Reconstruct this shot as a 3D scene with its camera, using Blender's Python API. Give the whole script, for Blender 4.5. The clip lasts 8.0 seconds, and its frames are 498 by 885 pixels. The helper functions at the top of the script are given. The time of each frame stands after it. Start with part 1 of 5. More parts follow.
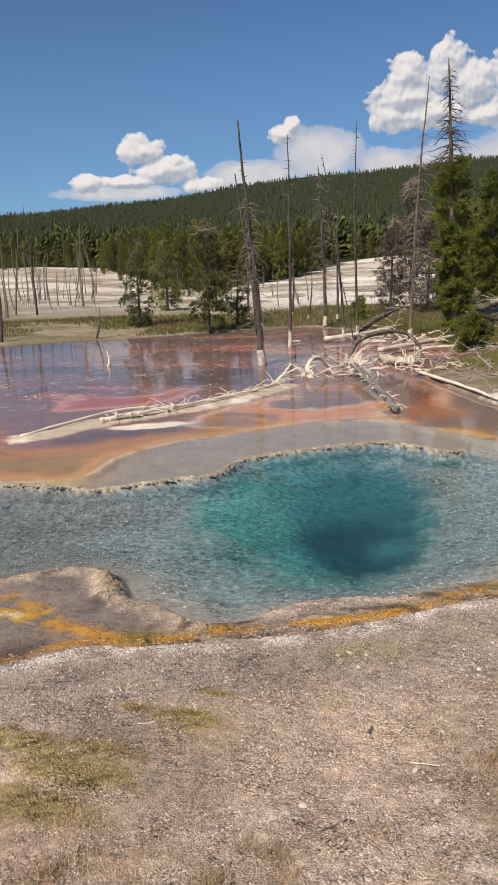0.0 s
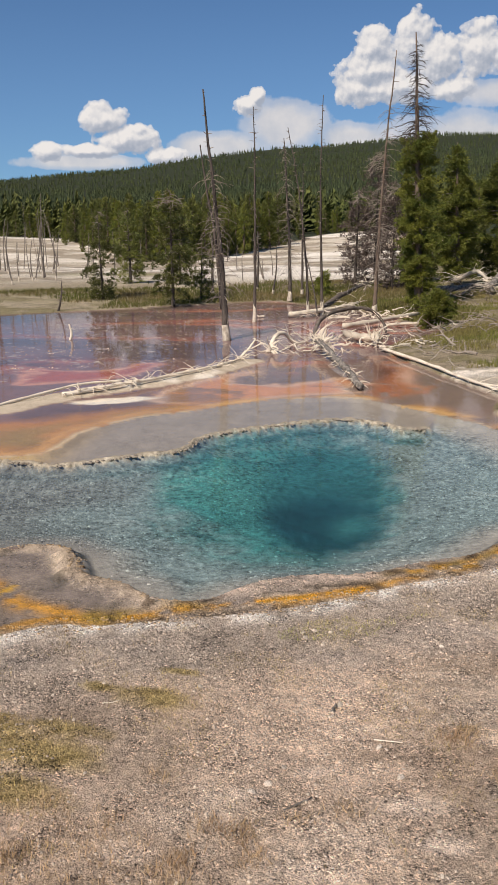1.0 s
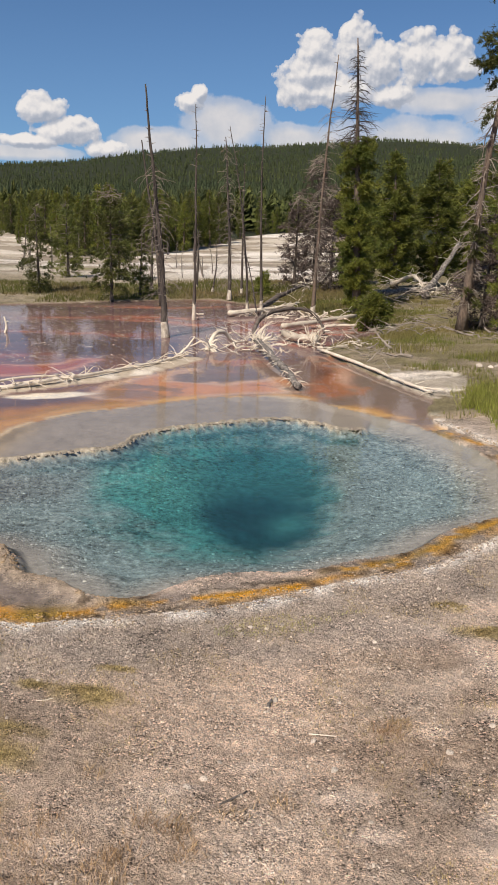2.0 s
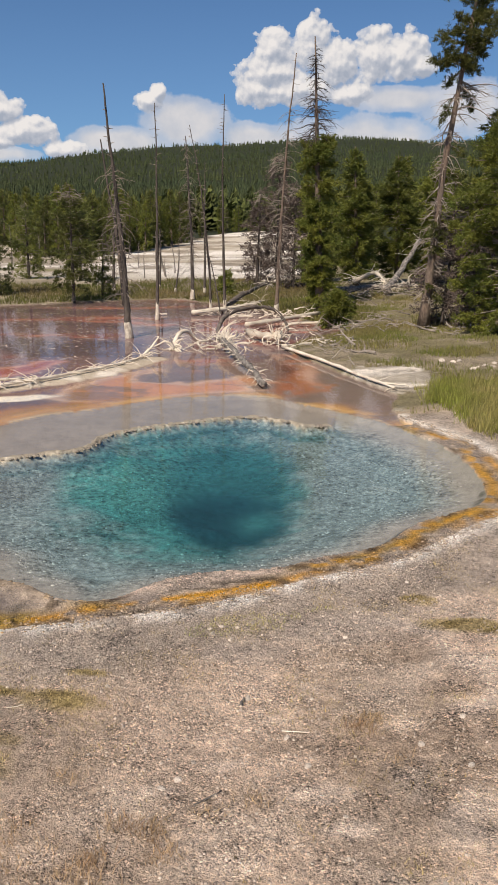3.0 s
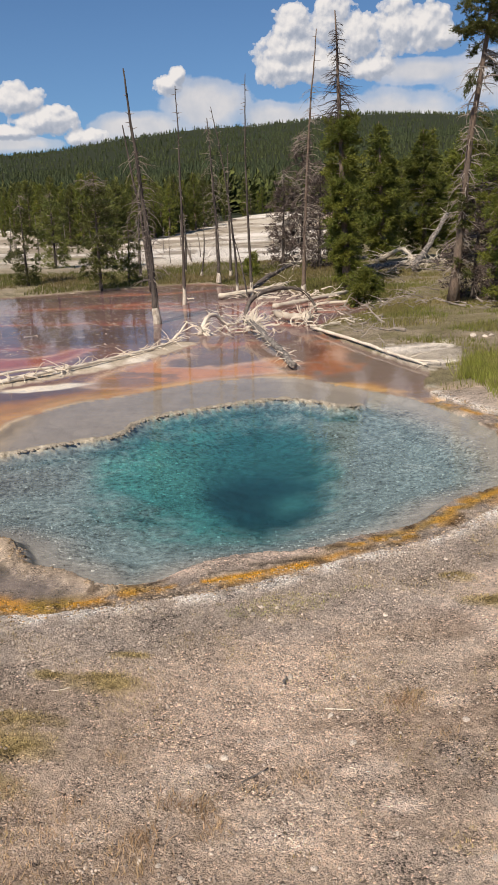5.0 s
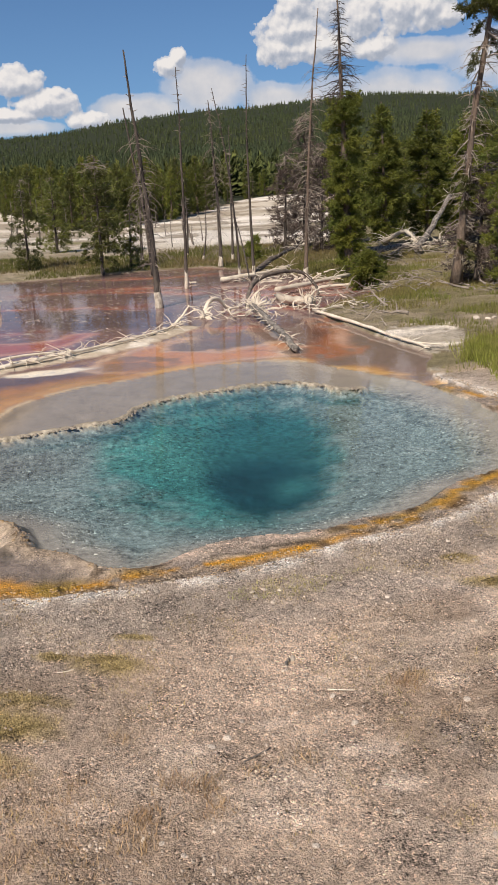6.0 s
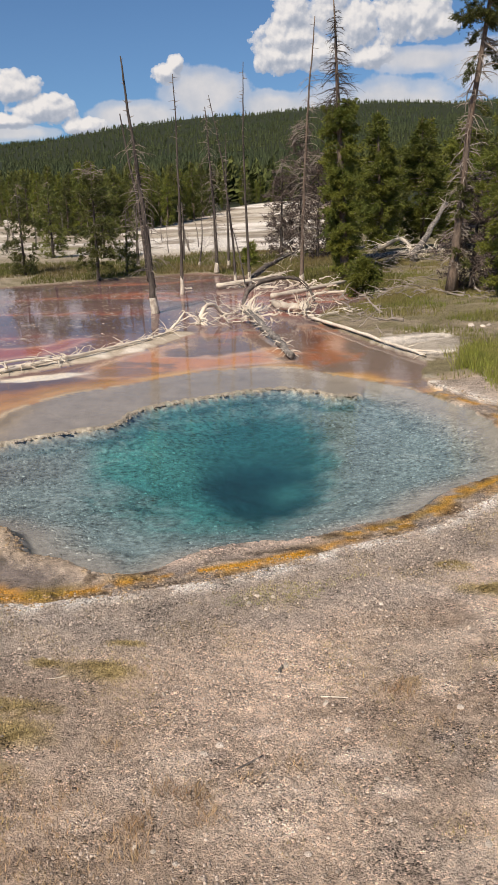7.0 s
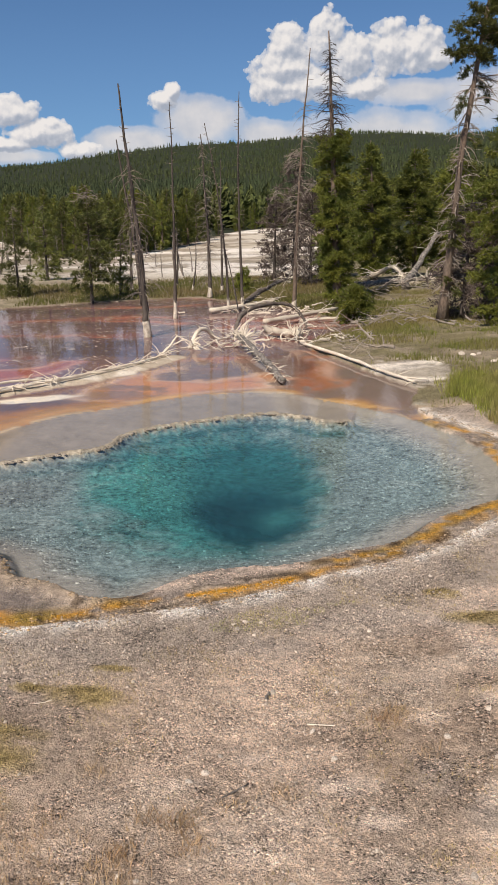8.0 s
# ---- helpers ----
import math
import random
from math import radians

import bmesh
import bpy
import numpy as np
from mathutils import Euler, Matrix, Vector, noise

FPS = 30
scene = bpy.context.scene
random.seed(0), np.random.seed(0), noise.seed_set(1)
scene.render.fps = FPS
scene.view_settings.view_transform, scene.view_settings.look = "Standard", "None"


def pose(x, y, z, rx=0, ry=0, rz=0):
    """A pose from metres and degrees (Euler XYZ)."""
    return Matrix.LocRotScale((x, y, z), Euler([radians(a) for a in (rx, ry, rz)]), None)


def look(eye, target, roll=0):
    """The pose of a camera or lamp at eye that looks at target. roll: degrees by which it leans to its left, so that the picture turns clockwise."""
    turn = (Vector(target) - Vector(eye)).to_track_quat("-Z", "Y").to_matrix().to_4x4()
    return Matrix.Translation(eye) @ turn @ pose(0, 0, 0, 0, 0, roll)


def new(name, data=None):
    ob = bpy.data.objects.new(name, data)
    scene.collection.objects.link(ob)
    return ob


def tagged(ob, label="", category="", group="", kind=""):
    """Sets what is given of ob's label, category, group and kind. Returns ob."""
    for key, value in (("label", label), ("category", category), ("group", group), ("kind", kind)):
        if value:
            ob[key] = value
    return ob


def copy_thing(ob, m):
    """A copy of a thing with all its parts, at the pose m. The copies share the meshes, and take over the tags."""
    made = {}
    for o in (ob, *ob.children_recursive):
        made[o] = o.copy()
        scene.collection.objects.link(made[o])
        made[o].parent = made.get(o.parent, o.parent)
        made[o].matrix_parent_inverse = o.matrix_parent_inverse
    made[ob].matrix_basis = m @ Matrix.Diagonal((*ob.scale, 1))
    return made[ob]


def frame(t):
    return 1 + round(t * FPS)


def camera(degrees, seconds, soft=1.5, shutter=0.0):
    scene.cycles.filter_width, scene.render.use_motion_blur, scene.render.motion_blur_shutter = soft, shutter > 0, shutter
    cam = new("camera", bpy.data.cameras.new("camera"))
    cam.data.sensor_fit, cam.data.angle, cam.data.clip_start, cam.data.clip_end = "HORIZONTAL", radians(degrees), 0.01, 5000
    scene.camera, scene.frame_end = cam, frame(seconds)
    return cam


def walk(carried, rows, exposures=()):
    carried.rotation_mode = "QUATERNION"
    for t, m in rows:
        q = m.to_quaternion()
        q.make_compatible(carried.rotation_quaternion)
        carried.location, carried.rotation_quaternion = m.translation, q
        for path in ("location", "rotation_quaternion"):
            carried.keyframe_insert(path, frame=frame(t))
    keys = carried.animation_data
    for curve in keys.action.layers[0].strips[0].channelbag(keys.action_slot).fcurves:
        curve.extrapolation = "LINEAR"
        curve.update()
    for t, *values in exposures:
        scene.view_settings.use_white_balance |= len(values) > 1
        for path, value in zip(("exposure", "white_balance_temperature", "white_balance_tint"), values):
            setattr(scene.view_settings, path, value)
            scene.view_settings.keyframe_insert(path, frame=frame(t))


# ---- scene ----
cam = camera(34.2, 8.0, 1.05)
walk(cam, [
    (0.0, pose(0.032, -0.016, 1.992, 77.64, 1.96, 9.66)),
    (0.2, pose(0.023, -0.010, 1.989, 77.40, 0.86, 12.39)),
    (0.5, pose(0.009, -0.002, 1.984, 76.07, 0.40, 12.71)),
    (0.8, pose(0.010, 0.011, 1.993, 75.77, 1.46, 9.92)),
    (1.0, pose(0.012, 0.019, 2.000, 75.79, 0.98, 7.20)),
    (1.5, pose(0.010, 0.007, 2.003, 76.25, -0.46, 4.27)),
    (2.0, pose(-0.001, 0.000, 1.999, 75.69, -0.99, 3.08)),
    (2.2, pose(-0.001, 0.000, 2.000, 75.40, -1.06, 2.46)),
    (3.5, pose(0.000, 0.000, 2.000, 75.75, 0.00, 0.00)),
    (4.0, pose(0.001, -0.010, 1.998, 75.76, 0.70, 0.54)),
    (4.5, pose(-0.011, -0.013, 2.003, 75.28, 1.39, 1.36)),
    (5.0, pose(-0.021, -0.004, 1.993, 74.44, 1.91, 2.11)),
    (6.5, pose(-0.010, -0.011, 1.988, 73.18, 2.28, 2.24)),
    (7.0, pose(-0.011, -0.005, 1.987, 73.75, 1.84, 2.00)),
    (7.5, pose(-0.012, -0.012, 1.988, 74.63, 1.35, 1.79)),
    (8.0, pose(-0.007, -0.014, 1.995, 75.45, 0.91, 1.59)),
], exposures=[(0.0, 0.13, 7150, 14), (8.0, 0.13, 7150, 14)])

# ---- light: high sun behind and to the left, summer sky with cumulus ----
SUN_DIR = Vector((-0.30, -0.60, 0.74)).normalized()
sun = new("sun", bpy.data.lights.new("sun", "SUN"))
sun.data.energy, sun.data.angle, sun.data.color = 5.0, radians(0.55), (1.0, 0.945, 0.85)
sun.matrix_world = look(SUN_DIR * 50, (0, 0, 0))


def nodes_of(tree):
    """A short way to add and join nodes."""
    def add(kind, *ins, operation="", use_clamp=False, data_type="", feature="", attribute_name=""):
        n = tree.nodes.new(kind)
        if operation:
            n.operation = operation
        if use_clamp:
            n.use_clamp = True
        if data_type:
            n.data_type = data_type
        if feature:
            n.feature = feature
        if attribute_name:
            n.attribute_name = attribute_name
        for key, v in ins:
            if isinstance(v, bpy.types.NodeSocket):
                tree.links.new(v, n.inputs[key])
            else:
                n.inputs[key].default_value = v
        return n
    return add


def ramp_node(add, fac, stops, interp="LINEAR"):
    n = add("ShaderNodeValToRGB", (0, fac))
    n.color_ramp.interpolation = interp
    els = n.color_ramp.elements
    while len(els) < len(stops):
        els.new(0.5)
    for e, (p, c) in zip(els, stops):
        e.position = p
        e.color = (*c, 1) if not isinstance(c, (int, float)) else (c, c, c, 1)
    return n.outputs[0]


def math_node(add, op, a, b=0.0, clamp=False):
    return add("ShaderNodeMath", (0, a), (1, b), operation=op, use_clamp=clamp).outputs[0]


# cumulus heaps: azimuth, elevation, half width, half height in degrees
HEAPS = [(3.5, 11.7, 1.25, 1.65), (1.1, 11.6, 1.35, 1.35), (0.9, 10.2, 2.1, 1.15), (0.0, 9.1, 1.4, 0.95), (5.2, 10.8, 1.9, 1.4),
         (7.7, 11.0, 1.7, 1.6), (9.4, 11.0, 1.7, 1.5), (10.5, 10.4, 1.1, 0.9), (2.9, 9.2, 2.3, 1.1), (6.3, 8.9, 1.5, 0.7),
         (-6.5, 8.95, 0.55, 0.55), (-7.15, 8.4, 0.9, 0.65), (-16.7, 7.6, 1.6, 0.95), (-15.2, 6.4, 2.1, 0.9), (-12.6, 5.3, 1.45, 0.62), (-20.3, 5.6, 1.1, 0.62), (-17.6, 5.7, 2.4, 0.45)]
VEILS = [(6.6, 6.0, 7.2, 1.75), (0.0, 6.2, 3.00, 1.2), (13.6, 7.9, 3.2, 2.0), (-4.7, 7.2, 3.4, 1.9), (-8.9, 5.9, 3.71, 1.1), (-18.2, 5.0, 4.73, 0.6), (9.5, 8.6, 3.6, 0.9)]


def build_sky():
    world = bpy.data.worlds.new("summer_sky")
    scene.world = world
    world.use_nodes = True
    tree = world.node_tree
    tree.nodes.clear()
    add = nodes_of(tree)
    el = math.asin(SUN_DIR.z)
    sky = add("ShaderNodeTexSky")
    sky.sky_type, sky.sun_disc, sky.sun_elevation, sky.sun_rotation = "NISHITA", False, el, math.atan2(SUN_DIR.x, SUN_DIR.y)
    sky.altitude, sky.air_density, sky.dust_density, sky.ozone_density = 2200.0, 1.0, 0.25, 3.0
    co = add("ShaderNodeTexCoord").outputs["Generated"]
    xyz = add("ShaderNodeSeparateXYZ", (0, co))
    az = math_node(add, "MULTIPLY", math_node(add, "ARCTAN2", xyz.outputs[0], xyz.outputs[1]), 57.2958)
    elv = math_node(add, "MULTIPLY", math_node(add, "ARCSINE", xyz.outputs[2]), 57.2958)
    flat = add("ShaderNodeCombineXYZ", (0, az), (1, elv)).outputs[0]

    def fbm(scale, detail, offset, rough=0.55):
        p = add("ShaderNodeVectorMath", (0, flat), (1, offset), operation="ADD").outputs[0]
        return add("ShaderNodeTexNoise", ("Vector", p), ("Scale", scale), ("Detail", detail), ("Roughness", rough)).outputs[0]

    def field(heaps, where):
        total = None
        for a, e, w, h in heaps:
            d = add("ShaderNodeVectorMath", (0, where), (1, (-a, -e, 0)), operation="ADD").outputs[0]
            d = add("ShaderNodeVectorMath", (0, d), (1, (1 / w, 1 / h, 0)), operation="MULTIPLY").outputs[0]
            ln = add("ShaderNodeVectorMath", (0, d), operation="LENGTH").outputs["Value"]
            v = math_node(add, "SUBTRACT", 1.0, ln)
            total = v if total is None else add("ShaderNodeMath", (0, total), (1, v), (2, 0.2), operation="SMOOTH_MAX").outputs[0]
        return total

    def heap_density(dx, dy):
        """Thickness of the cumulus a little way off: heaps, swollen by round lumps and fine billows."""
        where = add("ShaderNodeVectorMath", (0, flat), (1, (dx, dy, 0)), operation="ADD").outputs[0]
        billow = add("ShaderNodeTexNoise", ("Vector", where), ("Scale", 1.0), ("Detail", 7.0), ("Roughness", 0.62)).outputs[0]
        lumps = add("ShaderNodeTexVoronoi", ("Vector", where), ("Scale", 0.9), ("Detail", 2.0), ("Roughness", 0.55), ("Smoothness", 0.35), feature="SMOOTH_F1").outputs["Distance"]
        swell = math_node(add, "SUBTRACT", math_node(add, "MULTIPLY", math_node(add, "SUBTRACT", billow, 0.5), 0.95), math_node(add, "MULTIPLY", math_node(add, "SUBTRACT", lumps, 0.42), 0.48))
        return math_node(add, "ADD", math_node(add, "ADD", field(HEAPS, where), 0.34), swell)

    dens = heap_density(0.0, 0.0)
    cover = ramp_node(add, dens, [(0.0, 0.0), (0.07, 0.6), (0.26, 1.0)], "EASE")
    # sunlit where the heap thins towards the sun, greyer where it thickens
    shade = math_node(add, "SUBTRACT", dens, heap_density(-0.14, 0.30))
    tone = ramp_node(add, math_node(add, "ADD", math_node(add, "MULTIPLY", shade, 1.1), 0.50), [(0.10, (0.46, 0.53, 0.64)), (0.42, (0.64, 0.69, 0.77)), (0.60, (0.84, 0.86, 0.89)), (0.88, (1.04, 1.03, 1.01))])
    veil_d = math_node(add, "ADD", field(VEILS, flat), math_node(add, "MULTIPLY", math_node(add, "SUBTRACT", fbm(0.42, 5, (1, 2, 0)), 0.5), 1.0))
    veil = math_node(add, "MULTIPLY", ramp_node(add, veil_d, [(0.0, 0.0), (0.16, 0.55), (0.6, 1.0)], "EASE"), 0.90)
    veil_tone = ramp_node(add, fbm(0.5, 4, (7, 1, 0)), [(0.3, (0.66, 0.70, 0.76)), (0.7, (0.92, 0.90, 0.88))])
    haze = ramp_node(add, math_node(add, "DIVIDE", elv, 40.0), [(0.0, 0.42), (0.55, 0.0)])
    deep = add("ShaderNodeVectorMath", (0, sky.outputs[0]), (1, (0.52, 0.90, 1.20)), operation="MULTIPLY").outputs[0]
    base = add("ShaderNodeMix", (0, haze), (6, deep), (7, (3.2, 5.4, 8.6, 1)), data_type="RGBA").outputs[2]
    light = add("ShaderNodeVectorMath", (0, veil_tone), (1, (10.6, 11.0, 11.6)), operation="MULTIPLY").outputs[0]
    both = add("ShaderNodeMix", (0, veil), (6, base), (7, light), data_type="RGBA").outputs[2]
    heap = add("ShaderNodeVectorMath", (0, tone), (1, (10.2, 10.6, 11.2)), operation="MULTIPLY").outputs[0]
    both = add("ShaderNodeMix", (0, cover), (6, both), (7, heap), data_type="RGBA").outputs[2]
    bg = add("ShaderNodeBackground", (0, both), (1, 0.068))
    out = add("ShaderNodeOutputWorld", (0, bg.outputs[0]))


build_sky()


# ---- materials ----
def material(name, color, rough=0.8, scale=8.0, vary=0.35, bump=0.3, fine=60.0, attr="", tint=None, metal=0.0, sheen=0.0, coat_scale=None, stretch=(1, 1, 1), random_tone=0.0, bump_dist=0.01, translucent=0.0):
    """A surface with variation at two scales, grain relief and, where attr is named, a colour laid on its points."""
    m = bpy.data.materials.new(name)
    m.use_nodes = True
    tree = m.node_tree
    tree.nodes.clear()
    add = nodes_of(tree)
    co = add("ShaderNodeTexCoord").outputs["Object"]
    co = add("ShaderNodeVectorMath", (0, co), (1, stretch), operation="MULTIPLY").outputs[0]
    big = add("ShaderNodeTexNoise", ("Vector", co), ("Scale", scale), ("Detail", 4.0)).outputs[0]
    small = add("ShaderNodeTexNoise", ("Vector", co), ("Scale", fine), ("Detail", 5.0), ("Roughness", 0.65)).outputs[0]
    base = add("ShaderNodeAttribute", attribute_name=attr).outputs["Color"] if attr else add("ShaderNodeRGB").outputs[0]
    if not attr:
        base.default_value = (*color, 1)
    other = tint or tuple(c * 0.55 for c in color)
    if not attr:
        base = add("ShaderNodeMix", (0, ramp_node(add, big, [(0.35, 0.0), (0.65, 1.0)])), (6, base), (7, (*other, 1)), data_type="RGBA").outputs[2]
    k = math_node(add, "ADD", math_node(add, "MULTIPLY", math_node(add, "SUBTRACT", small, 0.5), vary * 2.4), 1.0)
    k = math_node(add, "MULTIPLY", k, math_node(add, "ADD", math_node(add, "MULTIPLY", math_node(add, "SUBTRACT", big, 0.5), vary * 1.2), 1.0))
    if random_tone:
        r = add("ShaderNodeObjectInfo").outputs["Random"]
        k = math_node(add, "MULTIPLY", k, math_node(add, "ADD", math_node(add, "MULTIPLY", r, random_tone), 1.0 - random_tone / 2))
        g = add("ShaderNodeNewGeometry").outputs["Random Per Island"]
        k = math_node(add, "MULTIPLY", k, math_node(add, "ADD", math_node(add, "MULTIPLY", g, random_tone), 1.0 - random_tone / 2))
    col = add("ShaderNodeVectorMath", (0, base), ("Scale", k), operation="SCALE").outputs[0]
    bsdf = add("ShaderNodeBsdfPrincipled", ("Base Color", col), ("Roughness", rough), ("Metallic", metal), ("Specular IOR Level", 0.3))
    if bump:
        h = math_node(add, "ADD", small, math_node(add, "MULTIPLY", big, 0.6))
        b = add("ShaderNodeBump", ("Strength", bump), ("Distance", bump_dist), ("Height", h))
        tree.links.new(b.outputs[0], bsdf.inputs["Normal"])
    shader = bsdf.outputs[0]
    if translucent:
        tr = add("ShaderNodeBsdfTranslucent", (0, col))
        shader = add("ShaderNodeMixShader", (0, translucent), (1, shader), (2, tr.outputs[0])).outputs[0]
    add("ShaderNodeOutputMaterial", (0, shader))
    return m


def ground_material():
    """Gravel, crust and mats: colour laid on points, broken up by grit and small stones."""
    m = bpy.data.materials.new("earth_and_sinter")
    m.use_nodes = True
    tree = m.node_tree
    tree.nodes.clear()
    add = nodes_of(tree)
    co = add("ShaderNodeTexCoord").outputs["Object"]
    base = add("ShaderNodeAttribute", attribute_name="Col").outputs["Color"]
    grit_amount = add("ShaderNodeAttribute", attribute_name="Grit").outputs["Fac"]
    grit = add("ShaderNodeTexNoise", ("Vector", co), ("Scale", 140.0), ("Detail", 4.0), ("Roughness", 0.7)).outputs[0]
    mid = add("ShaderNodeTexNoise", ("Vector", co), ("Scale", 26.0), ("Detail", 6.0), ("Roughness", 0.65)).outputs[0]
    patch = add("ShaderNodeTexNoise", ("Vector", co), ("Scale", 3.2), ("Detail", 5.0), ("Roughness", 0.6)).outputs[0]
    cells = add("ShaderNodeTexVoronoi", ("Vector", co), ("Scale", 120.0))
    chip = add("ShaderNodeSeparateXYZ", (0, cells.outputs["Color"])).outputs[0]
    light_chip = ramp_node(add, chip, [(0.80, 0.0), (0.95, 1.0)])
    dark_chip = ramp_node(add, chip, [(0.05, 1.0), (0.22, 0.0)])
    # dusty trodden places carry little grit, stony ones much
    dust = add("ShaderNodeTexNoise", ("Vector", co), ("Scale", 5.5), ("Detail", 6.0), ("Roughness", 0.7)).outputs[0]
    stony = ramp_node(add, dust, [(0.40, 0.25), (0.60, 1.15)])
    light_chip = math_node(add, "MULTIPLY", light_chip, stony)
    dark_chip = math_node(add, "MULTIPLY", dark_chip, stony)
    k = math_node(add, "ADD", math_node(add, "MULTIPLY", math_node(add, "MULTIPLY", math_node(add, "SUBTRACT", grit, 0.5), 3.2), stony), math_node(add, "MULTIPLY", math_node(add, "SUBTRACT", mid, 0.5), 1.7))
    k = math_node(add, "SUBTRACT", k, math_node(add, "MULTIPLY", math_node(add, "SUBTRACT", dust, 0.5), 1.3))
    k = math_node(add, "ADD", k, math_node(add, "MULTIPLY", math_node(add, "SUBTRACT", patch, 0.5), 1.1))
    k = math_node(add, "ADD", k, math_node(add, "SUBTRACT", math_node(add, "MULTIPLY", light_chip, 0.85), math_node(add, "MULTIPLY", dark_chip, 0.6)))
    k = math_node(add, "ADD", math_node(add, "MULTIPLY", k, grit_amount), 1.0)
    k = math_node(add, "MAXIMUM", k, 0.15)
    # pool floor: silica flecks, with a caustic light net put into the colour
    mottle = add("ShaderNodeAttribute", attribute_name="Mottle").outputs["Fac"]
    warp = add("ShaderNodeTexNoise", ("Vector", co), ("Scale", 5.0), ("Detail", 2.0)).outputs["Color"]
    wco = add("ShaderNodeVectorMath", (0, co), (1, add("ShaderNodeVectorMath", (0, warp), (1, (0.25, 0.25, 0.0)), operation="MULTIPLY").outputs[0]), operation="ADD").outputs[0]
    caustic_cells = add("ShaderNodeTexVoronoi", ("Vector", wco), ("Scale", 13.0), feature="DISTANCE_TO_EDGE").outputs["Distance"]
    net = math_node(add, "SUBTRACT", ramp_node(add, caustic_cells, [(0.0, 0.5), (0.12, 0.22), (0.25, 0.0)]), 0.12)
    fleck = add("ShaderNodeTexNoise", ("Vector", co), ("Scale", 17.0), ("Detail", 4.0), ("Roughness", 0.75)).outputs[0]
    net = math_node(add, "ADD", net, math_node(add, "MULTIPLY", math_node(add, "SUBTRACT", fleck, 0.5), 4.6))
    big_m = add("ShaderNodeTexNoise", ("Vector", co), ("Scale", 2.2), ("Detail", 4.0)).outputs[0]
    net = math_node(add, "ADD", math_node(add, "MULTIPLY", net, 0.8), math_node(add, "MULTIPLY", math_node(add, "SUBTRACT", big_m, 0.5), 1.2))
    k = math_node(add, "MULTIPLY", k, math_node(add, "ADD", math_node(add, "MULTIPLY", net, mottle), 1.0))
    col = add("ShaderNodeVectorMath", (0, base), ("Scale", k), operation="SCALE").outputs[0]
    bsdf = add("ShaderNodeBsdfPrincipled", ("Base Color", col), ("Roughness", 0.9), ("Specular IOR Level", 0.2))
    h = math_node(add, "ADD", math_node(add, "MULTIPLY", grit, 0.55), math_node(add, "ADD", math_node(add, "MULTIPLY", mid, 0.95), math_node(add, "MULTIPLY", light_chip, 0.25)))
    stones = add("ShaderNodeTexVoronoi", ("Vector", co), ("Scale", 62.0)).outputs["Distance"]
    knobs = math_node(add, "MAXIMUM", math_node(add, "SUBTRACT", 0.5, cells.outputs["Distance"]), 0.0)
    knobs = math_node(add, "ADD", math_node(add, "MULTIPLY", knobs, 0.5), math_node(add, "MULTIPLY", math_node(add, "MAXIMUM", math_node(add, "SUBTRACT", 0.30, stones), 0.0), 0.6))
    h = math_node(add, "ADD", h, math_node(add, "MULTIPLY", knobs, stony))
    b = add("ShaderNodeBump", ("Strength", math_node(add, "MULTIPLY", grit_amount, 1.0)), ("Distance", 0.034), ("Height", h))
    tree.links.new(b.outputs[0], bsdf.inputs["Normal"])
    add("ShaderNodeOutputMaterial", (0, bsdf.outputs[0]))
    return m


def water_material():
    """Clear water: see-through, with the sky and trees mirrored by its gloss, and small ripples."""
    m = bpy.data.materials.new("clear_water")
    m.use_nodes = True
    tree = m.node_tree
    tree.nodes.clear()
    add = nodes_of(tree)
    co = add("ShaderNodeTexCoord").outputs["Object"]
    st = add("ShaderNodeVectorMath", (0, co), (1, (1.0, 1.6, 1.0)), operation="MULTIPLY").outputs[0]
    r1 = add("ShaderNodeTexNoise", ("Vector", st), ("Scale", 7.0), ("Detail", 3.0)).outputs[0]
    r2 = add("ShaderNodeTexNoise", ("Vector", st), ("Scale", 1.4), ("Detail", 2.0)).outputs[0]
    h = math_node(add, "ADD", r1, math_node(add, "MULTIPLY", r2, 0.4))
    b = add("ShaderNodeBump", ("Strength", 0.009), ("Distance", 0.1), ("Height", h)).outputs[0]
    f = add("ShaderNodeFresnel", ("IOR", 1.15), ("Normal", b)).outputs[0]
    clear = add("ShaderNodeBsdfTransparent", (0, (0.97, 0.99, 1.0, 1)))
    gloss = add("ShaderNodeBsdfGlossy", ("Roughness", 0.06), ("Normal", b))
    mix = add("ShaderNodeMixShader", (0, f), (1, clear.outputs[0]), (2, gloss.outputs[0]))
    add("ShaderNodeOutputMaterial", (0, mix.outputs[0]))
    return m


GROUND = ground_material()
WATER = water_material()
BARK_GREY = material("weathered_grey_snag", (0.115, 0.095, 0.082), 0.9, 9.0, 0.95, 0.9, 34.0, tint=(0.035, 0.029, 0.026), stretch=(1, 1, 0.25), bump_dist=0.02)
FLAT_SNAG = material("sun_greyed_snag", (0.22, 0.19, 0.165), 0.9, 5.0, 0.7, 0.6, 34.0, tint=(0.10, 0.085, 0.075), stretch=(1, 1, 0.25))
BARK_BROWN = material("scaly_brown_bark", (0.19, 0.138, 0.105), 0.9, 6.0, 0.8, 1.0, 26.0, tint=(0.11, 0.088, 0.072), stretch=(1, 1, 0.35), bump_dist=0.03)
BLEACHED = material("silica_bleached_wood", (0.72, 0.65, 0.54), 0.85, 5.0, 0.3, 0.5, 60.0, tint=(0.60, 0.52, 0.42), stretch=(1, 1, 0.4))
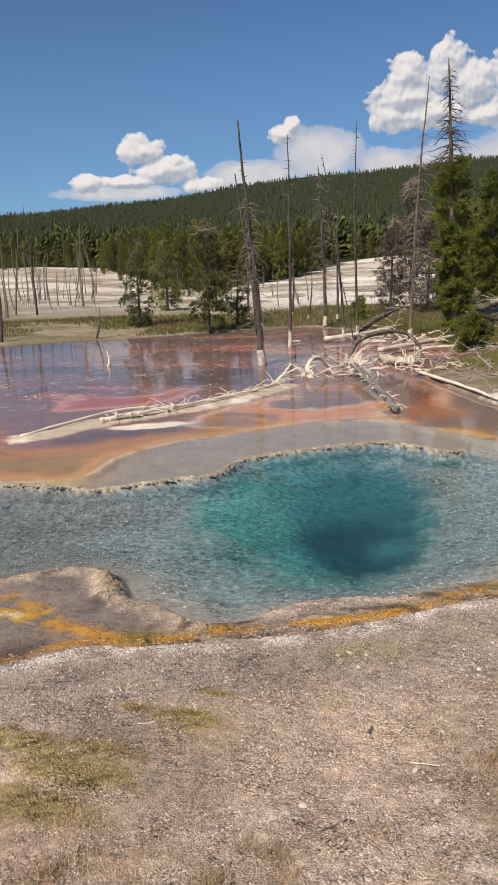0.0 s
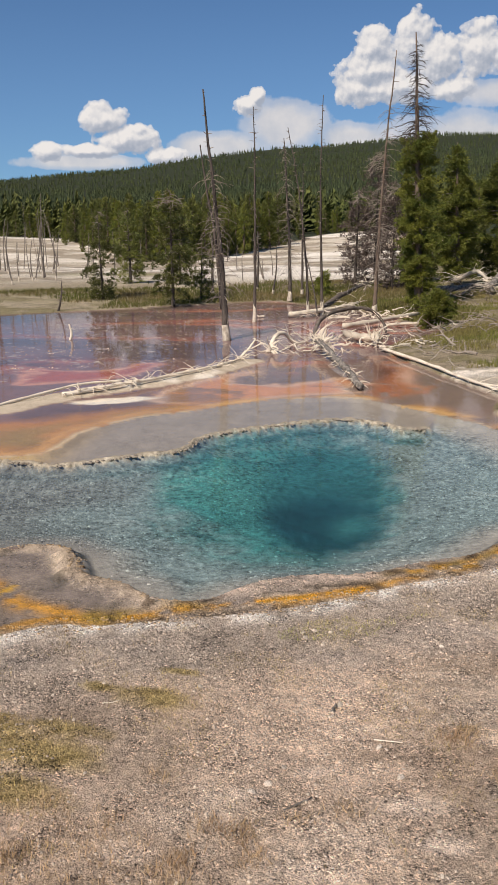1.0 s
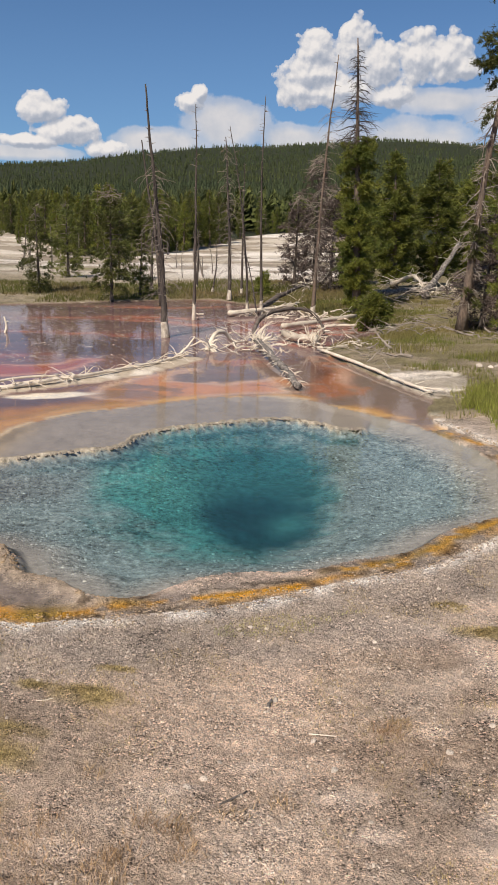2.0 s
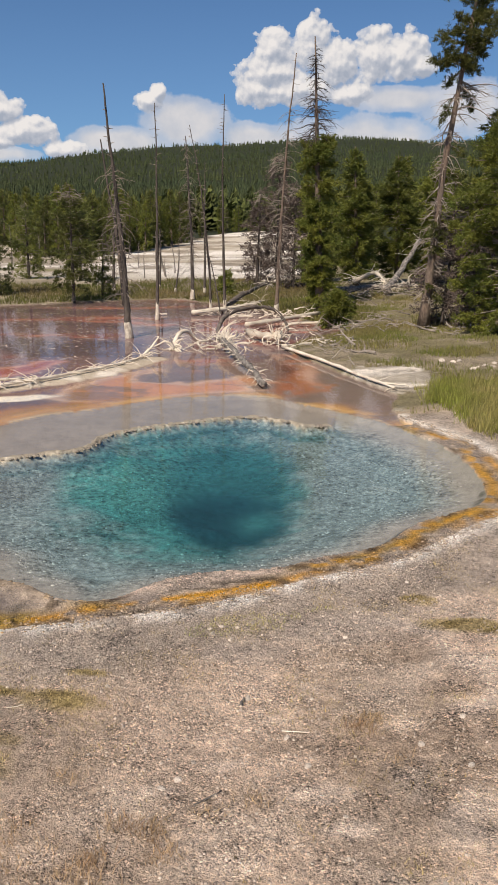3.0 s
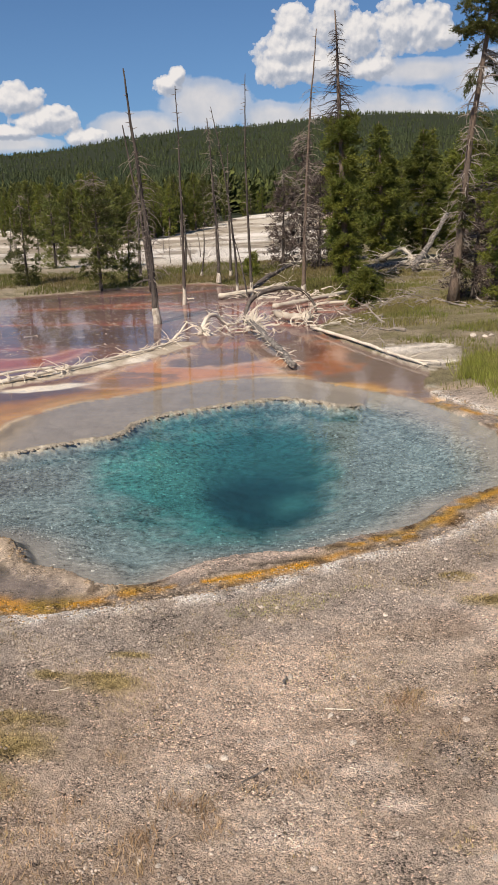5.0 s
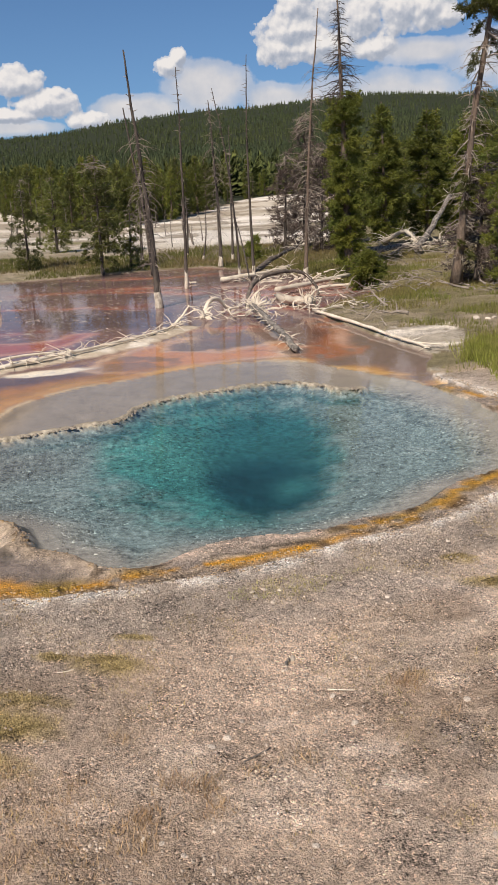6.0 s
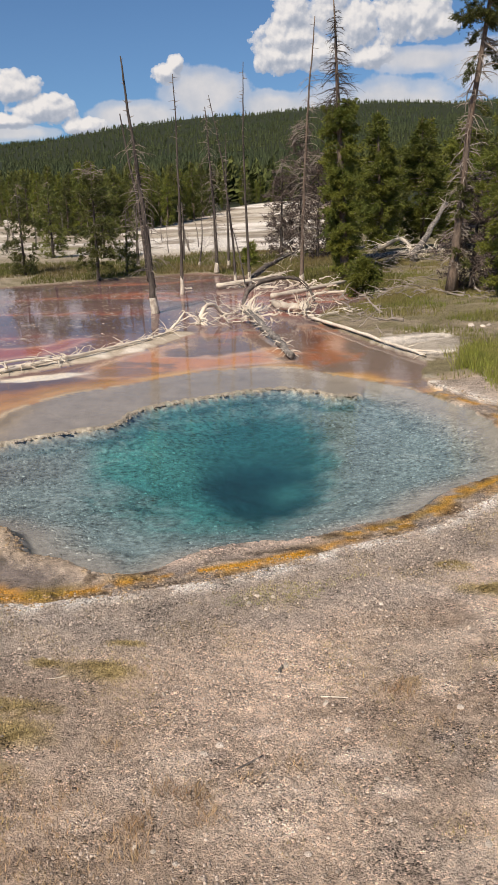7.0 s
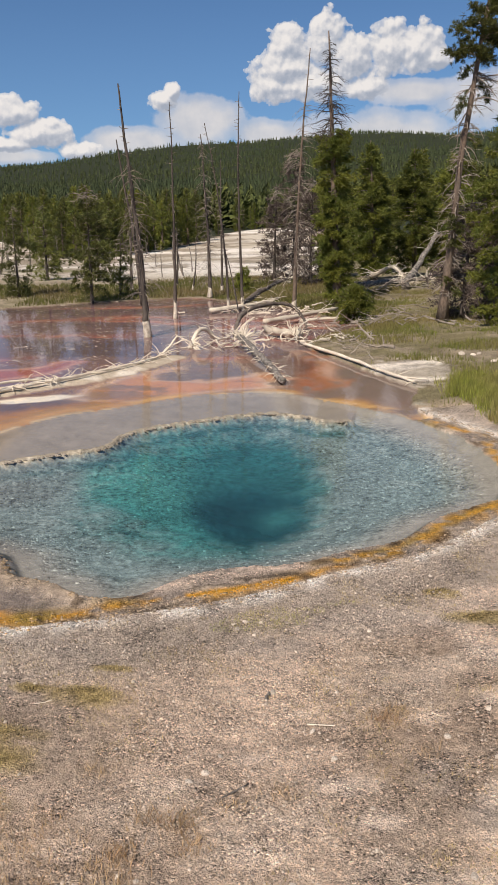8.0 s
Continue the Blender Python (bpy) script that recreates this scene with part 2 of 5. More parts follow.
FOOT = material("mottled_bleached_foot", (0.66, 0.59, 0.49), 0.85, 14.0, 0.7, 0.5, 60.0, tint=(0.26, 0.22, 0.18), stretch=(1, 1, 0.5))
DRIFT = material("silver_driftwood", (0.68, 0.61, 0.50), 0.85, 4.0, 0.4, 0.6, 50.0, tint=(0.42, 0.36, 0.29), stretch=(1, 1, 1), random_tone=0.3)
DARK_BRANCH = material("dark_wet_branch", (0.085, 0.070, 0.060), 0.85, 7.0, 0.6, 0.6, 40.0, tint=(0.15, 0.125, 0.105))
DARK_LOG = material("dark_grey_dead_log", (0.075, 0.065, 0.06), 0.9, 16.0, 0.95, 0.9, 46.0, tint=(0.27, 0.245, 0.215))
TWIG_PALE = material("pale_dead_twig", (0.36, 0.31, 0.265), 0.9, 8.0, 0.4, 0.0, 60.0, tint=(0.22, 0.185, 0.155))
TWIG_DARK = material("dark_dead_twig", (0.055, 0.045, 0.040), 0.9, 8.0, 0.4, 0.0, 60.0, tint=(0.085, 0.07, 0.06))
TWIG = material("dead_twig", (0.19, 0.155, 0.13), 0.9, 8.0, 0.4, 0.0, 60.0, tint=(0.28, 0.24, 0.20))
TWIG_PURPLE = material("dead_purple_grey_twig", (0.12, 0.095, 0.085), 0.9, 3.0, 0.4, 0.0, 40.0, tint=(0.07, 0.055, 0.05))
NEEDLE = material("pine_needles", (0.178, 0.186, 0.032), 0.6, 1.3, 0.45, 0.0, 25.0, tint=(0.080, 0.104, 0.022), random_tone=0.7, translucent=0.3)
NEEDLE_DARK = material("dark_pine_needles", (0.150, 0.158, 0.038), 0.6, 1.3, 0.45, 0.0, 25.0, tint=(0.080, 0.096, 0.028), random_tone=0.7, translucent=0.25)
DEAD_NEEDLE = material("dead_brown_needles", (0.13, 0.10, 0.085), 0.9, 1.5, 0.5, 0.0, 25.0, tint=(0.075, 0.055, 0.05), random_tone=0.6)
FOREST = material("conifer_foliage", (0.110, 0.120, 0.028), 0.8, 0.03, 0.5, 0.0, 0.6, tint=(0.060, 0.076, 0.021), random_tone=0.9)
# far woods: distance haze put into the foliage as a bluer colour
FOREST_FAR = material("haze_tinted_conifer_foliage", (0.078, 0.096, 0.034), 0.9, 0.008, 0.5, 0.0, 0.3, tint=(0.054, 0.076, 0.036), random_tone=0.7)
GRASS = material("meadow_grass", (0.25, 0.28, 0.050), 0.7, 1.6, 0.4, 0.0, 9.0, tint=(0.36, 0.31, 0.12), random_tone=0.9, translucent=0.35)
FAR_GRASS = material("rough_meadow_grass", (0.155, 0.170, 0.040), 0.7, 0.5, 0.5, 0.0, 9.0, tint=(0.20, 0.155, 0.070), random_tone=0.7, translucent=0.3)
DRY_GRASS = material("dry_grass", (0.44, 0.31, 0.175), 0.8, 4.0, 0.4, 0.0, 30.0, tint=(0.24, 0.15, 0.085), random_tone=0.5)
MOSS = material("olive_moss_blades", (0.54, 0.41, 0.16), 0.8, 5.0, 0.4, 0.0, 40.0, tint=(0.28, 0.20, 0.085), random_tone=0.5)
STONE = material("pale_sinter_stone", (0.66, 0.58, 0.50), 0.9, 30.0, 0.35, 0.6, 160.0, tint=(0.48, 0.40, 0.33), random_tone=0.6)
GRAVEL = material("mixed_gravel", (0.70, 0.58, 0.48), 0.9, 30.0, 0.4, 0.5, 160.0, tint=(0.38, 0.30, 0.24), random_tone=0.9)
NODULE = material("silica_nodules", (0.2, 0.2, 0.2), 0.9, 20.0, 0.4, 0.4, 60.0, attr="Col", random_tone=0.3)
CRUST = material("orange_tan_crust", (0.34, 0.22, 0.10), 0.75, 2.5, 0.5, 0.8, 70.0, tint=(0.26, 0.205, 0.15), random_tone=1.0)
RIM_CRUST = material("tan_scalloped_crust", (0.33, 0.285, 0.235), 0.8, 9.0, 0.5, 0.8, 60.0, tint=(0.20, 0.165, 0.13), random_tone=0.3)


# ---- small tools ----
def grid_hash(ix, iy, seed):
    h = (ix.astype(np.int64) * 374761393 + iy.astype(np.int64) * 668265263 + seed * 1442695041) & 0xFFFFFFFF
    h = ((h ^ (h >> 13)) * 1274126177) & 0xFFFFFFFF
    return ((h ^ (h >> 16)) & 0xFFFF) / 65535.0


def value_noise(x, y, seed=0):
    ix, iy = np.floor(x), np.floor(y)
    fx, fy = x - ix, y - iy
    fx, fy = fx * fx * (3 - 2 * fx), fy * fy * (3 - 2 * fy)
    a, b = grid_hash(ix, iy, seed), grid_hash(ix + 1, iy, seed)
    c, d = grid_hash(ix, iy + 1, seed), grid_hash(ix + 1, iy + 1, seed)
    return (a * (1 - fx) + b * fx) * (1 - fy) + (c * (1 - fx) + d * fx) * fy


def fbm2(x, y, octaves=4, seed=0):
    """Layered noise about zero, roughly -0.5 to 0.5."""
    x, y = np.asarray(x, float), np.asarray(y, float)
    total, amp, norm = 0.0, 1.0, 0.0
    for o in range(octaves):
        total = total + amp * (value_noise(x * 2**o, y * 2**o, seed + o) - 0.5)
        norm += amp
        amp *= 0.5
    return total / norm


def smooth(a, b, x):
    t = np.clip((x - a) / (b - a), 0, 1)
    return t * t * (3 - 2 * t)


def curve_through(pts, steps=6, closed=False):
    """A smooth line through control points."""
    p = np.array(pts, float)
    n = len(p)
    out = []
    for i in range(n if closed else n - 1):
        q = [p[(i + k) % n] if closed else p[min(max(i + k, 0), n - 1)] for k in (-1, 0, 1, 2)]
        for s in np.arange(steps) / steps:
            out.append(0.5 * (2 * q[1] + (q[2] - q[0]) * s + (2 * q[0] - 5 * q[1] + 4 * q[2] - q[3]) * s**2 + (3 * q[1] - q[0] - 3 * q[2] + q[3]) * s**3))
    if not closed:
        out.append(p[-1])
    return np.array(out)


def line_distance(x, y, line, closed=False):
    """Distance to a line, and for a closed one negative inside it."""
    x, y = np.asarray(x, float).ravel(), np.asarray(y, float).ravel()
    best = np.full(x.shape, 1e9)
    inside = np.zeros(x.shape, bool)
    pts = list(zip(line, np.roll(line, -1, 0))) if closed else list(zip(line[:-1], line[1:]))
    for (ax, ay), (bx, by) in pts:
        dx, dy = bx - ax, by - ay
        t = np.clip(((x - ax) * dx + (y - ay) * dy) / (dx * dx + dy * dy + 1e-12), 0, 1)
        best = np.minimum(best, (x - ax - t * dx) ** 2 + (y - ay - t * dy) ** 2)
        if closed and ay != by:
            inside ^= ((ay > y) != (by > y)) & (x < (bx - ax) * (y - ay) / (by - ay) + ax)
    d = np.sqrt(best)
    return np.where(inside, -d, d) if closed else d


def mesh_object(name, verts, faces, mat, parent=None, shade=False):
    me = bpy.data.meshes.new(name)
    me.from_pydata([tuple(v) for v in np.asarray(verts).tolist()] if len(verts) else [], [], [tuple(f) for f in faces])
    if mat:
        me.materials.append(mat)
    if shade:
        me.shade_smooth()
    ob = new(name, me)
    if parent:
        ob.parent = parent
    return ob


def tri_object(name, verts, mat, parent=None, index=None):
    """Triangles: three points each, or by index where pieces share points."""
    order = np.arange(len(verts)) if index is None else np.asarray(index).ravel()
    n = len(order) // 3
    me = bpy.data.meshes.new(name)
    me.vertices.add(len(verts))
    me.vertices.foreach_set("co", np.asarray(verts, np.float32).ravel())
    me.loops.add(3 * n)
    me.loops.foreach_set("vertex_index", order.astype(np.int32))
    me.polygons.add(n)
    me.polygons.foreach_set("loop_start", np.arange(0, 3 * n, 3, dtype=np.int32))
    me.update(calc_edges=True)
    me.materials.append(mat)
    ob = new(name, me)
    if parent:
        ob.parent = parent
    return ob


def empty_thing(name, place, label, category, group=""):
    ob = new(name)
    ob.location = place
    ob.empty_display_size = 0.1
    return tagged(ob, label, category, group)


def tube(points, radii, sides=7, rough=0.0, rng=None):
    """A tapering, slightly knotty round form along points: verts, faces."""
    p = np.array(points, float)
    n = len(p)
    tang = np.gradient(p, axis=0)
    tang /= np.linalg.norm(tang, axis=1, keepdims=True) + 1e-9
    ref = np.array([0.31, 0.85, 0.13]) if abs(tang[0, 2]) > 0.6 else np.array([0.0, 0.05, 1.0])
    u = np.cross(tang, ref)
    u /= np.linalg.norm(u, axis=1, keepdims=True) + 1e-9
    v = np.cross(tang, u)
    a = np.arange(sides) / sides * 2 * np.pi
    r = np.array(radii, float)[:, None] * np.ones((n, sides))
    if rough and rng is not None:
        r *= 1 + rough * (rng.random((n, sides)) - 0.5)
    verts = (p[:, None] + r[..., None] * (np.cos(a)[None, :, None] * u[:, None] + np.sin(a)[None, :, None] * v[:, None])).reshape(-1, 3)
    faces = [(i * sides + j, i * sides + (j + 1) % sides, (i + 1) * sides + (j + 1) % sides, (i + 1) * sides + j) for i in range(n - 1) for j in range(sides)]
    faces += [tuple(range(sides))[::-1], tuple((n - 1) * sides + j for j in range(sides))]
    return verts, faces


def joined(bits):
    verts, faces, base = [], [], 0
    for v, f in bits:
        verts.append(v)
        faces += [tuple(i + base for i in q) for q in f]
        base += len(v)
    return np.concatenate(verts), faces


# ---- plan of the place ----
NEAR_EDGE = [(-3.4, 4.5), (-2.76, 4.61), (-2.44, 4.79), (-2.2, 4.98), (-1.87, 4.91), (-1.64, 4.55), (-1.36, 4.38), (-1.08, 4.2), (-0.78, 4.25),
             (-0.6, 4.43), (-0.38, 4.55), (-0.07, 4.65), (0.21, 4.73), (0.5, 4.9), (0.82, 5.06), (1.02, 5.3), (1.23, 5.57), (1.55, 5.8), (1.78, 6.0), (1.9, 6.35),
             (1.95, 6.8), (1.9, 7.35), (1.8, 7.85), (1.57, 8.47), (1.3, 8.88)]
FAR_SHELF = [(0.98, 9.3), (0.5, 9.85), (-0.01, 10.3), (-0.8, 10.2), (-1.35, 9.9), (-1.94, 9.33), (-2.5, 8.9), (-2.85, 8.2), (-2.95, 7.35), (-3.5, 7.15), (-4.2, 7.15), (-7.0, 7.2)]
POOL = curve_through(NEAR_EDGE + FAR_SHELF + [(-8.0, 6.0), (-7.0, 4.6)], 5, True)
RIM = curve_through([(-7.0, 7.1), (-4.12, 7.03), (-3.09, 6.97), (-2.71, 6.89), (-2.38, 7.06), (-2.0, 7.30), (-1.63, 7.55), (-1.5, 8.08), (-1.1, 8.42), (-0.57, 8.76), (-0.01, 8.95), (0.37, 8.75), (0.56, 8.52), (0.82, 8.58)], 8)
BANK = curve_through([(-12.0, 2.2), (-4.0, 2.6), (-2.6, 3.1), (-1.95, 3.5), (-1.6, 3.74), (-1.3, 3.8), (-1.0, 3.87), (-0.72, 3.95), (-0.42, 4.05), (-0.12, 4.17), (0.19, 4.37), (0.54, 4.56),
                      (0.91, 4.76), (1.19, 5.03), (1.56, 5.42), (1.9, 5.72), (2.2, 6.3), (2.25, 7.0), (2.12, 7.7), (1.85, 8.4), (1.62, 8.95)], 5)
RIGHT_SHORE = [(1.62, 8.95), (1.66, 9.66), (1.84, 10.4), (1.45, 11.46), (1.07, 12.76), (0.62, 14.3), (0.75, 15.5), (1.3, 16.6), (1.9, 17.4), (1.3, 19.0), (0.6, 21.5), (-0.4, 23.5), (-1.65, 25.0), (-2.6, 26.0)]
FAR_SHORE = [(-4.2, 25.4), (-5.7, 24.4), (-7.1, 23.4), (-9.1, 22.3), (-11.7, 20.7), (-18.0, 18.0), (-30.0, 15.0)]
WET = np.concatenate([BANK, curve_through(RIGHT_SHORE + FAR_SHORE, 5), [(-40.0, 10.0), (-30.0, 2.0)]])
BAR = curve_through([(-4.35, 9.2), (-3.75, 10.2), (-3.2, 10.75), (-2.7, 11.3), (-2.1, 12.4), (-1.75, 13.3)], 5)
SALMON = curve_through([(-2.6, 10.3), (-2.3, 11.2), (-1.95, 11.9), (-1.45, 12.4), (-1.5, 11.5), (-0.9, 11.25), (-0.1, 11.7), (0.1, 10.7), (-0.8, 10.35), (-1.9, 9.7)], 4, True)
ORANGE_LEFT = curve_through([(-7.0, 9.6), (-5.4, 9.9), (-4.75, 9.25), (-4.1, 8.8), (-3.4, 9.05), (-2.7, 9.55), (-2.2, 9.9), (-1.7, 9.6), (-2.4, 8.9), (-2.8, 8.2), (-2.9, 7.4), (-3.6, 7.2), (-7.0, 7.2)], 4, True)
RED = curve_through([(-5.15, 12.5), (-4.85, 11.7), (-4.67, 11.2), (-4.05, 11.4), (-3.48, 11.85), (-3.26, 12.4), (-3.24, 13.05), (-3.5, 13.05), (-3.72, 12.5), (-4.3, 12.25)], 4, True)
ORANGE_RIGHT = curve_through([(0.25, 13.6), (0.6, 14.3), (0.95, 13.2), (0.95, 11.6), (0.75, 10.6), (0.3, 10.4), (0.35, 11.8)], 4, True)
LEDGE_RIM = curve_through(NEAR_EDGE[:9], 6)
ORANGE_BAND = curve_through([(-2.35, 4.45), (-2.21, 4.37), (-2.03, 4.26), (-1.86, 4.08), (-1.63, 3.99), (-1.28, 3.93)], 4)
ORANGE_RING = curve_through([(-2.49, 4.2), (-2.33, 3.92), (-2.17, 3.6), (-2.04, 3.4)], 4)
ORANGE_LINE = curve_through([(-1.16, 3.98), (-0.96, 4.05), (-0.71, 4.12), (-0.45, 4.20), (-0.13, 4.31), (0.1, 4.39)], 4)
ORANGE_SHORE = curve_through([(0.42, 4.72), (0.57, 4.79), (0.71, 4.81), (0.97, 5.03), (1.2, 5.4), (1.44, 5.58), (1.72, 5.84), (1.98, 6.4), (2.0, 6.95), (2.02, 7.7)], 4)
TAN_LEDGE = curve_through([(-0.85, 4.3), (-0.47, 4.43), (-0.14, 4.56), (0.14, 4.66)], 4)
FAR_LINE = curve_through([(1.93, 8.2), (1.64, 8.88), (1.3, 9.18), (0.81, 9.6), (0.2, 9.94), (-0.44, 10.16), (-1.02, 10.2), (-1.7, 9.75)], 4)
MOSS_SPOTS = [(-0.82, 3.01, 0.20, 0.10), (-1.06, 3.1, 0.13, 0.05), (-1.19, 2.6, 0.34, 0.15), (-1.21, 2.34, 0.30, 0.12), (-1.1, 2.75, 0.2, 0.08), (-1.5, 2.79, 0.3, 0.1), (1.15, 3.69, 0.30, 0.09), (-0.75, 3.28, 0.12, 0.04), (0.9, 4.05, 0.1, 0.08)]
DUST_SPOTS = [(0.23, 2.36, 0.14, 0.07), (0.32, 2.18, 0.12, 0.06), (0.57, 2.79, 0.11, 0.05), (0.9, 2.97, 0.14, 0.10), (1.05, 3.32, 0.16, 0.07), (-0.04, 2.02, 0.12, 0.07), (-0.66, 2.05, 0.10, 0.06), (-0.12, 2.53, 0.10, 0.04), (0.09, 2.84, 0.09, 0.05), (-0.31, 2.39, 0.09, 0.04), (0.75, 2.3, 0.1, 0.1)]
GREY_SPOTS = [(-1.07, 3.52, 0.35, 0.13), (0.55, 2.44, 0.13, 0.16), (0.45, 3.68, 0.4, 0.16), (0.81, 3.85, 0.45, 0.2), (0.72, 2.2, 0.14, 0.1), (0.0, 3.45, 0.3, 0.12), (1.3, 4.4, 0.4, 0.3), (-1.5, 3.3, 0.25, 0.15)]


def woods_edge(az):
    """How far off the closed wood begins, by bearing."""
    return np.interp(az, [-35, -24, -20, -18.6, -14.5, -9.3, -5.5, -2, 0, 4, 10], [145, 142, 135, 100, 61, 65, 80, 112, 132, 110, 60])


def far_height(x, y):
    """Sinter apron, valley floor, wooded slopes and the ridge, by distance and bearing."""
    r, az = np.hypot(x, y), np.degrees(np.arctan2(x, y))
    side = np.interp(az, [-180, -60, -35, -24, -19, -14, -9, 0, 12, 25, 60, 180], [0.4, 0.8, 2.4, 2.7, 2.1, 1.2, 1.7, 2.5, 3.4, 4.0, 2.0, 0.4])
    z = smooth(30, 140, r) * side + smooth(28, 60, r) * 0.15
    ridge = np.interp(az, [-180, -60, -45, -31, -24, -17, -8, 0, 5, 11, 18, 30, 60, 180], [1.5, 2.4, 2.8, 3.3, 3.75, 4.35, 5.25, 6.0, 6.05, 5.8, 5.9, 5.6, 4.0, 1.5])
    rise = np.tan(np.radians(ridge)) * 2300.0
    up = smooth(120, 2500, r) ** 1.1
    near_rise = smooth(140, 420, r) * np.interp(az, [-40, -8, 6, 12, 20, 40], [0, 2, 6, 13, 17, 10])
    return z + rise * up * (1 - 0.4 * smooth(2500, 4600, r)) + near_rise * (1 - smooth(800, 1800, r)) + smooth(300, 1200, r) * fbm2(x / 300, y / 300, 3, 5) * 30


def survey(x, y):
    """Height, colour and grit of the ground at many places."""
    x, y = np.asarray(x, float).ravel(), np.asarray(y, float).ravel()
    r = np.hypot(x, y)
    n_big, n_mid = fbm2(x * 0.55, y * 0.55, 4, 1), fbm2(x * 2.3, y * 2.3, 4, 2)
    n_fine, n_tiny = fbm2(x * 9, y * 9, 3, 3), fbm2(x * 30, y * 30, 2, 4)
    wx, wy = x + n_mid * 0.10 + n_fine * 0.05, y + n_mid * 0.16 + n_fine * 0.08
    near = r < 60
    wet, pool, rim, bar = (np.full(x.shape, 30.0) for _ in range(4))
    salmon, orl, red, orr, bank = (np.full(x.shape, 30.0) for _ in range(5))
    i = np.where(near)[0]
    wet[i] = line_distance(wx[i], wy[i], WET, True)
    bank[i] = line_distance(wx[i], wy[i], BANK)
    pool[i] = line_distance(wx[i], wy[i], POOL, True)
    rim[i] = line_distance(wx[i], wy[i], RIM)
    bar[i] = line_distance(wx[i], wy[i], BAR)
    sx, sy = x[i] + n_mid[i] * 0.5, y[i] + n_mid[i] * 0.5 + n_fine[i] * 0.15
    salmon[i], orl[i] = line_distance(sx, sy, SALMON, True), line_distance(sx, sy, ORANGE_LEFT, True)
    red[i], orr[i] = line_distance(sx, sy, RED, True), line_distance(sx, sy, ORANGE_RIGHT, True)
    inside_wet, inside_pool = wet < 0, pool < 0
    ledge = inside_wet & ~inside_pool & (bank < 1.3) & (y < 8.6)

    # heights
    back = smooth(8.2, 10.5, y)
    dry = np.minimum(0.035 + 0.075 * np.maximum(wet, 0), 0.20 + 0.02 * wet) * (1 - back) + back * np.minimum(0.02 + 0.055 * np.maximum(wet, 0), 0.30)
    dry = dry + n_mid * 0.02 + n_fine * 0.016 + n_tiny * 0.011
    for mx, my, ma, mb in MOSS_SPOTS:
        d = ((x - mx) / ma) ** 2 + ((y - my + 0.2 * (x - mx)) / mb) ** 2
        dry = dry + np.clip(1.1 - d + n_mid, 0, 1) * (0.012 + 0.05 * np.maximum(fbm2((x + y * 0.6) * 5, (y - 0.35 * x) * 16, 3, 88), -0.1))
    z = np.where(wet > 0, dry, -0.022 + n_mid * 0.012 + n_fine * 0.012)
    z = np.where(ledge, 0.006 + n_fine * 0.022 + n_tiny * 0.012 + 0.012 * (1 - smooth(0.05, 0.3, -wet)), z)
    wet_ledge = ledge & (x < -1.1 + n_mid * 1.2) & (wet < -0.14 + n_fine * 0.1)
    z = np.where(wet_ledge, -0.012 + n_fine * 0.012 + (0.034 + n_fine * 0.03) * np.exp(-((pool - 0.05) / 0.06) ** 2), z)
    e = ((x + 0.35) / 1.35) ** 2 + ((y - 6.5) / 2.1) ** 2
    vent = ((x + 0.14 + 0.25 * n_mid) / 0.60) ** 2 + ((y - 6.45 + 0.7 * n_mid) / 1.3) ** 2
    behind_rim = inside_pool & (line_distance(x, y, np.concatenate([RIM, [(1.0, 9.4), (0.5, 11.0), (-3.0, 11.0), (-8.0, 9.0)]]), True) < 0)
    depth = 0.05 + 0.10 * smooth(0.0, 0.8, -pool) + 0.06 * np.exp(-e * 0.8) + 0.14 * np.exp(-vent * 1.2)
    depth = np.where(behind_rim, 0.05 + 0.03 * n_mid, depth)
    depth *= smooth(-0.01, 0.10, -pool) * 0.9 + 0.1
    z = np.where(inside_pool, -depth + n_fine * 0.02, z)
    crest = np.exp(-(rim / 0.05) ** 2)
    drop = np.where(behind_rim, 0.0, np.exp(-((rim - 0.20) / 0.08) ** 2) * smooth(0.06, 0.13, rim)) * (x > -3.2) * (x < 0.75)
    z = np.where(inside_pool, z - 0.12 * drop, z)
    z = np.maximum(z, np.where(inside_pool, crest * (0.085 + n_fine * 0.03) - 0.06 - 0.22 * np.maximum(rim - 0.06, 0), -9))
    z = np.where(inside_wet & ~inside_pool, np.maximum(z, 0.05 * np.exp(-((bar + 0.05) / 0.30) ** 2) - 0.012 + n_fine * 0.014), z)
    far = far_height(x, y)
    z = np.where(wet > 0, z * (1 - smooth(40, 60, r)) + far, z)
    apron = smooth(26, 34, r)

    # colours
    def mixc(a, b, t):
        t = np.clip(t, 0, 1)[:, None]
        return a * (1 - t) + np.asarray(b) * t

    n = len(x)
    col = np.tile([0.72, 0.545, 0.42], (n, 1))
    col = mixc(col, (0.86, 0.685, 0.55), smooth(0.02, 0.20, n_mid + 0.3 * n_fine) * 0.9)
    col = mixc(col, (0.33, 0.26, 0.195), smooth(0.04, 0.2, n_big) * 0.6)
    col = mixc(col, (0.30, 0.215, 0.15), smooth(0.06, 0.22, fbm2(x * 1.6, y * 3.2, 4, 14)) * 0.55)
    col = mixc(col, (0.44, 0.365, 0.30), (1 - smooth(0.35, 1.0, wet + n_mid * 0.7)) * (wet > 0) * (y < 9) * 0.85)
    for spots, tone, most in ((GREY_SPOTS, (0.40, 0.335, 0.285), 0.5), (DUST_SPOTS, (0.86, 0.69, 0.56), 0.8)):
        for mx, my, ma, mb in spots:
            d = ((x - mx) / ma) ** 2 + ((y - my) / mb) ** 2
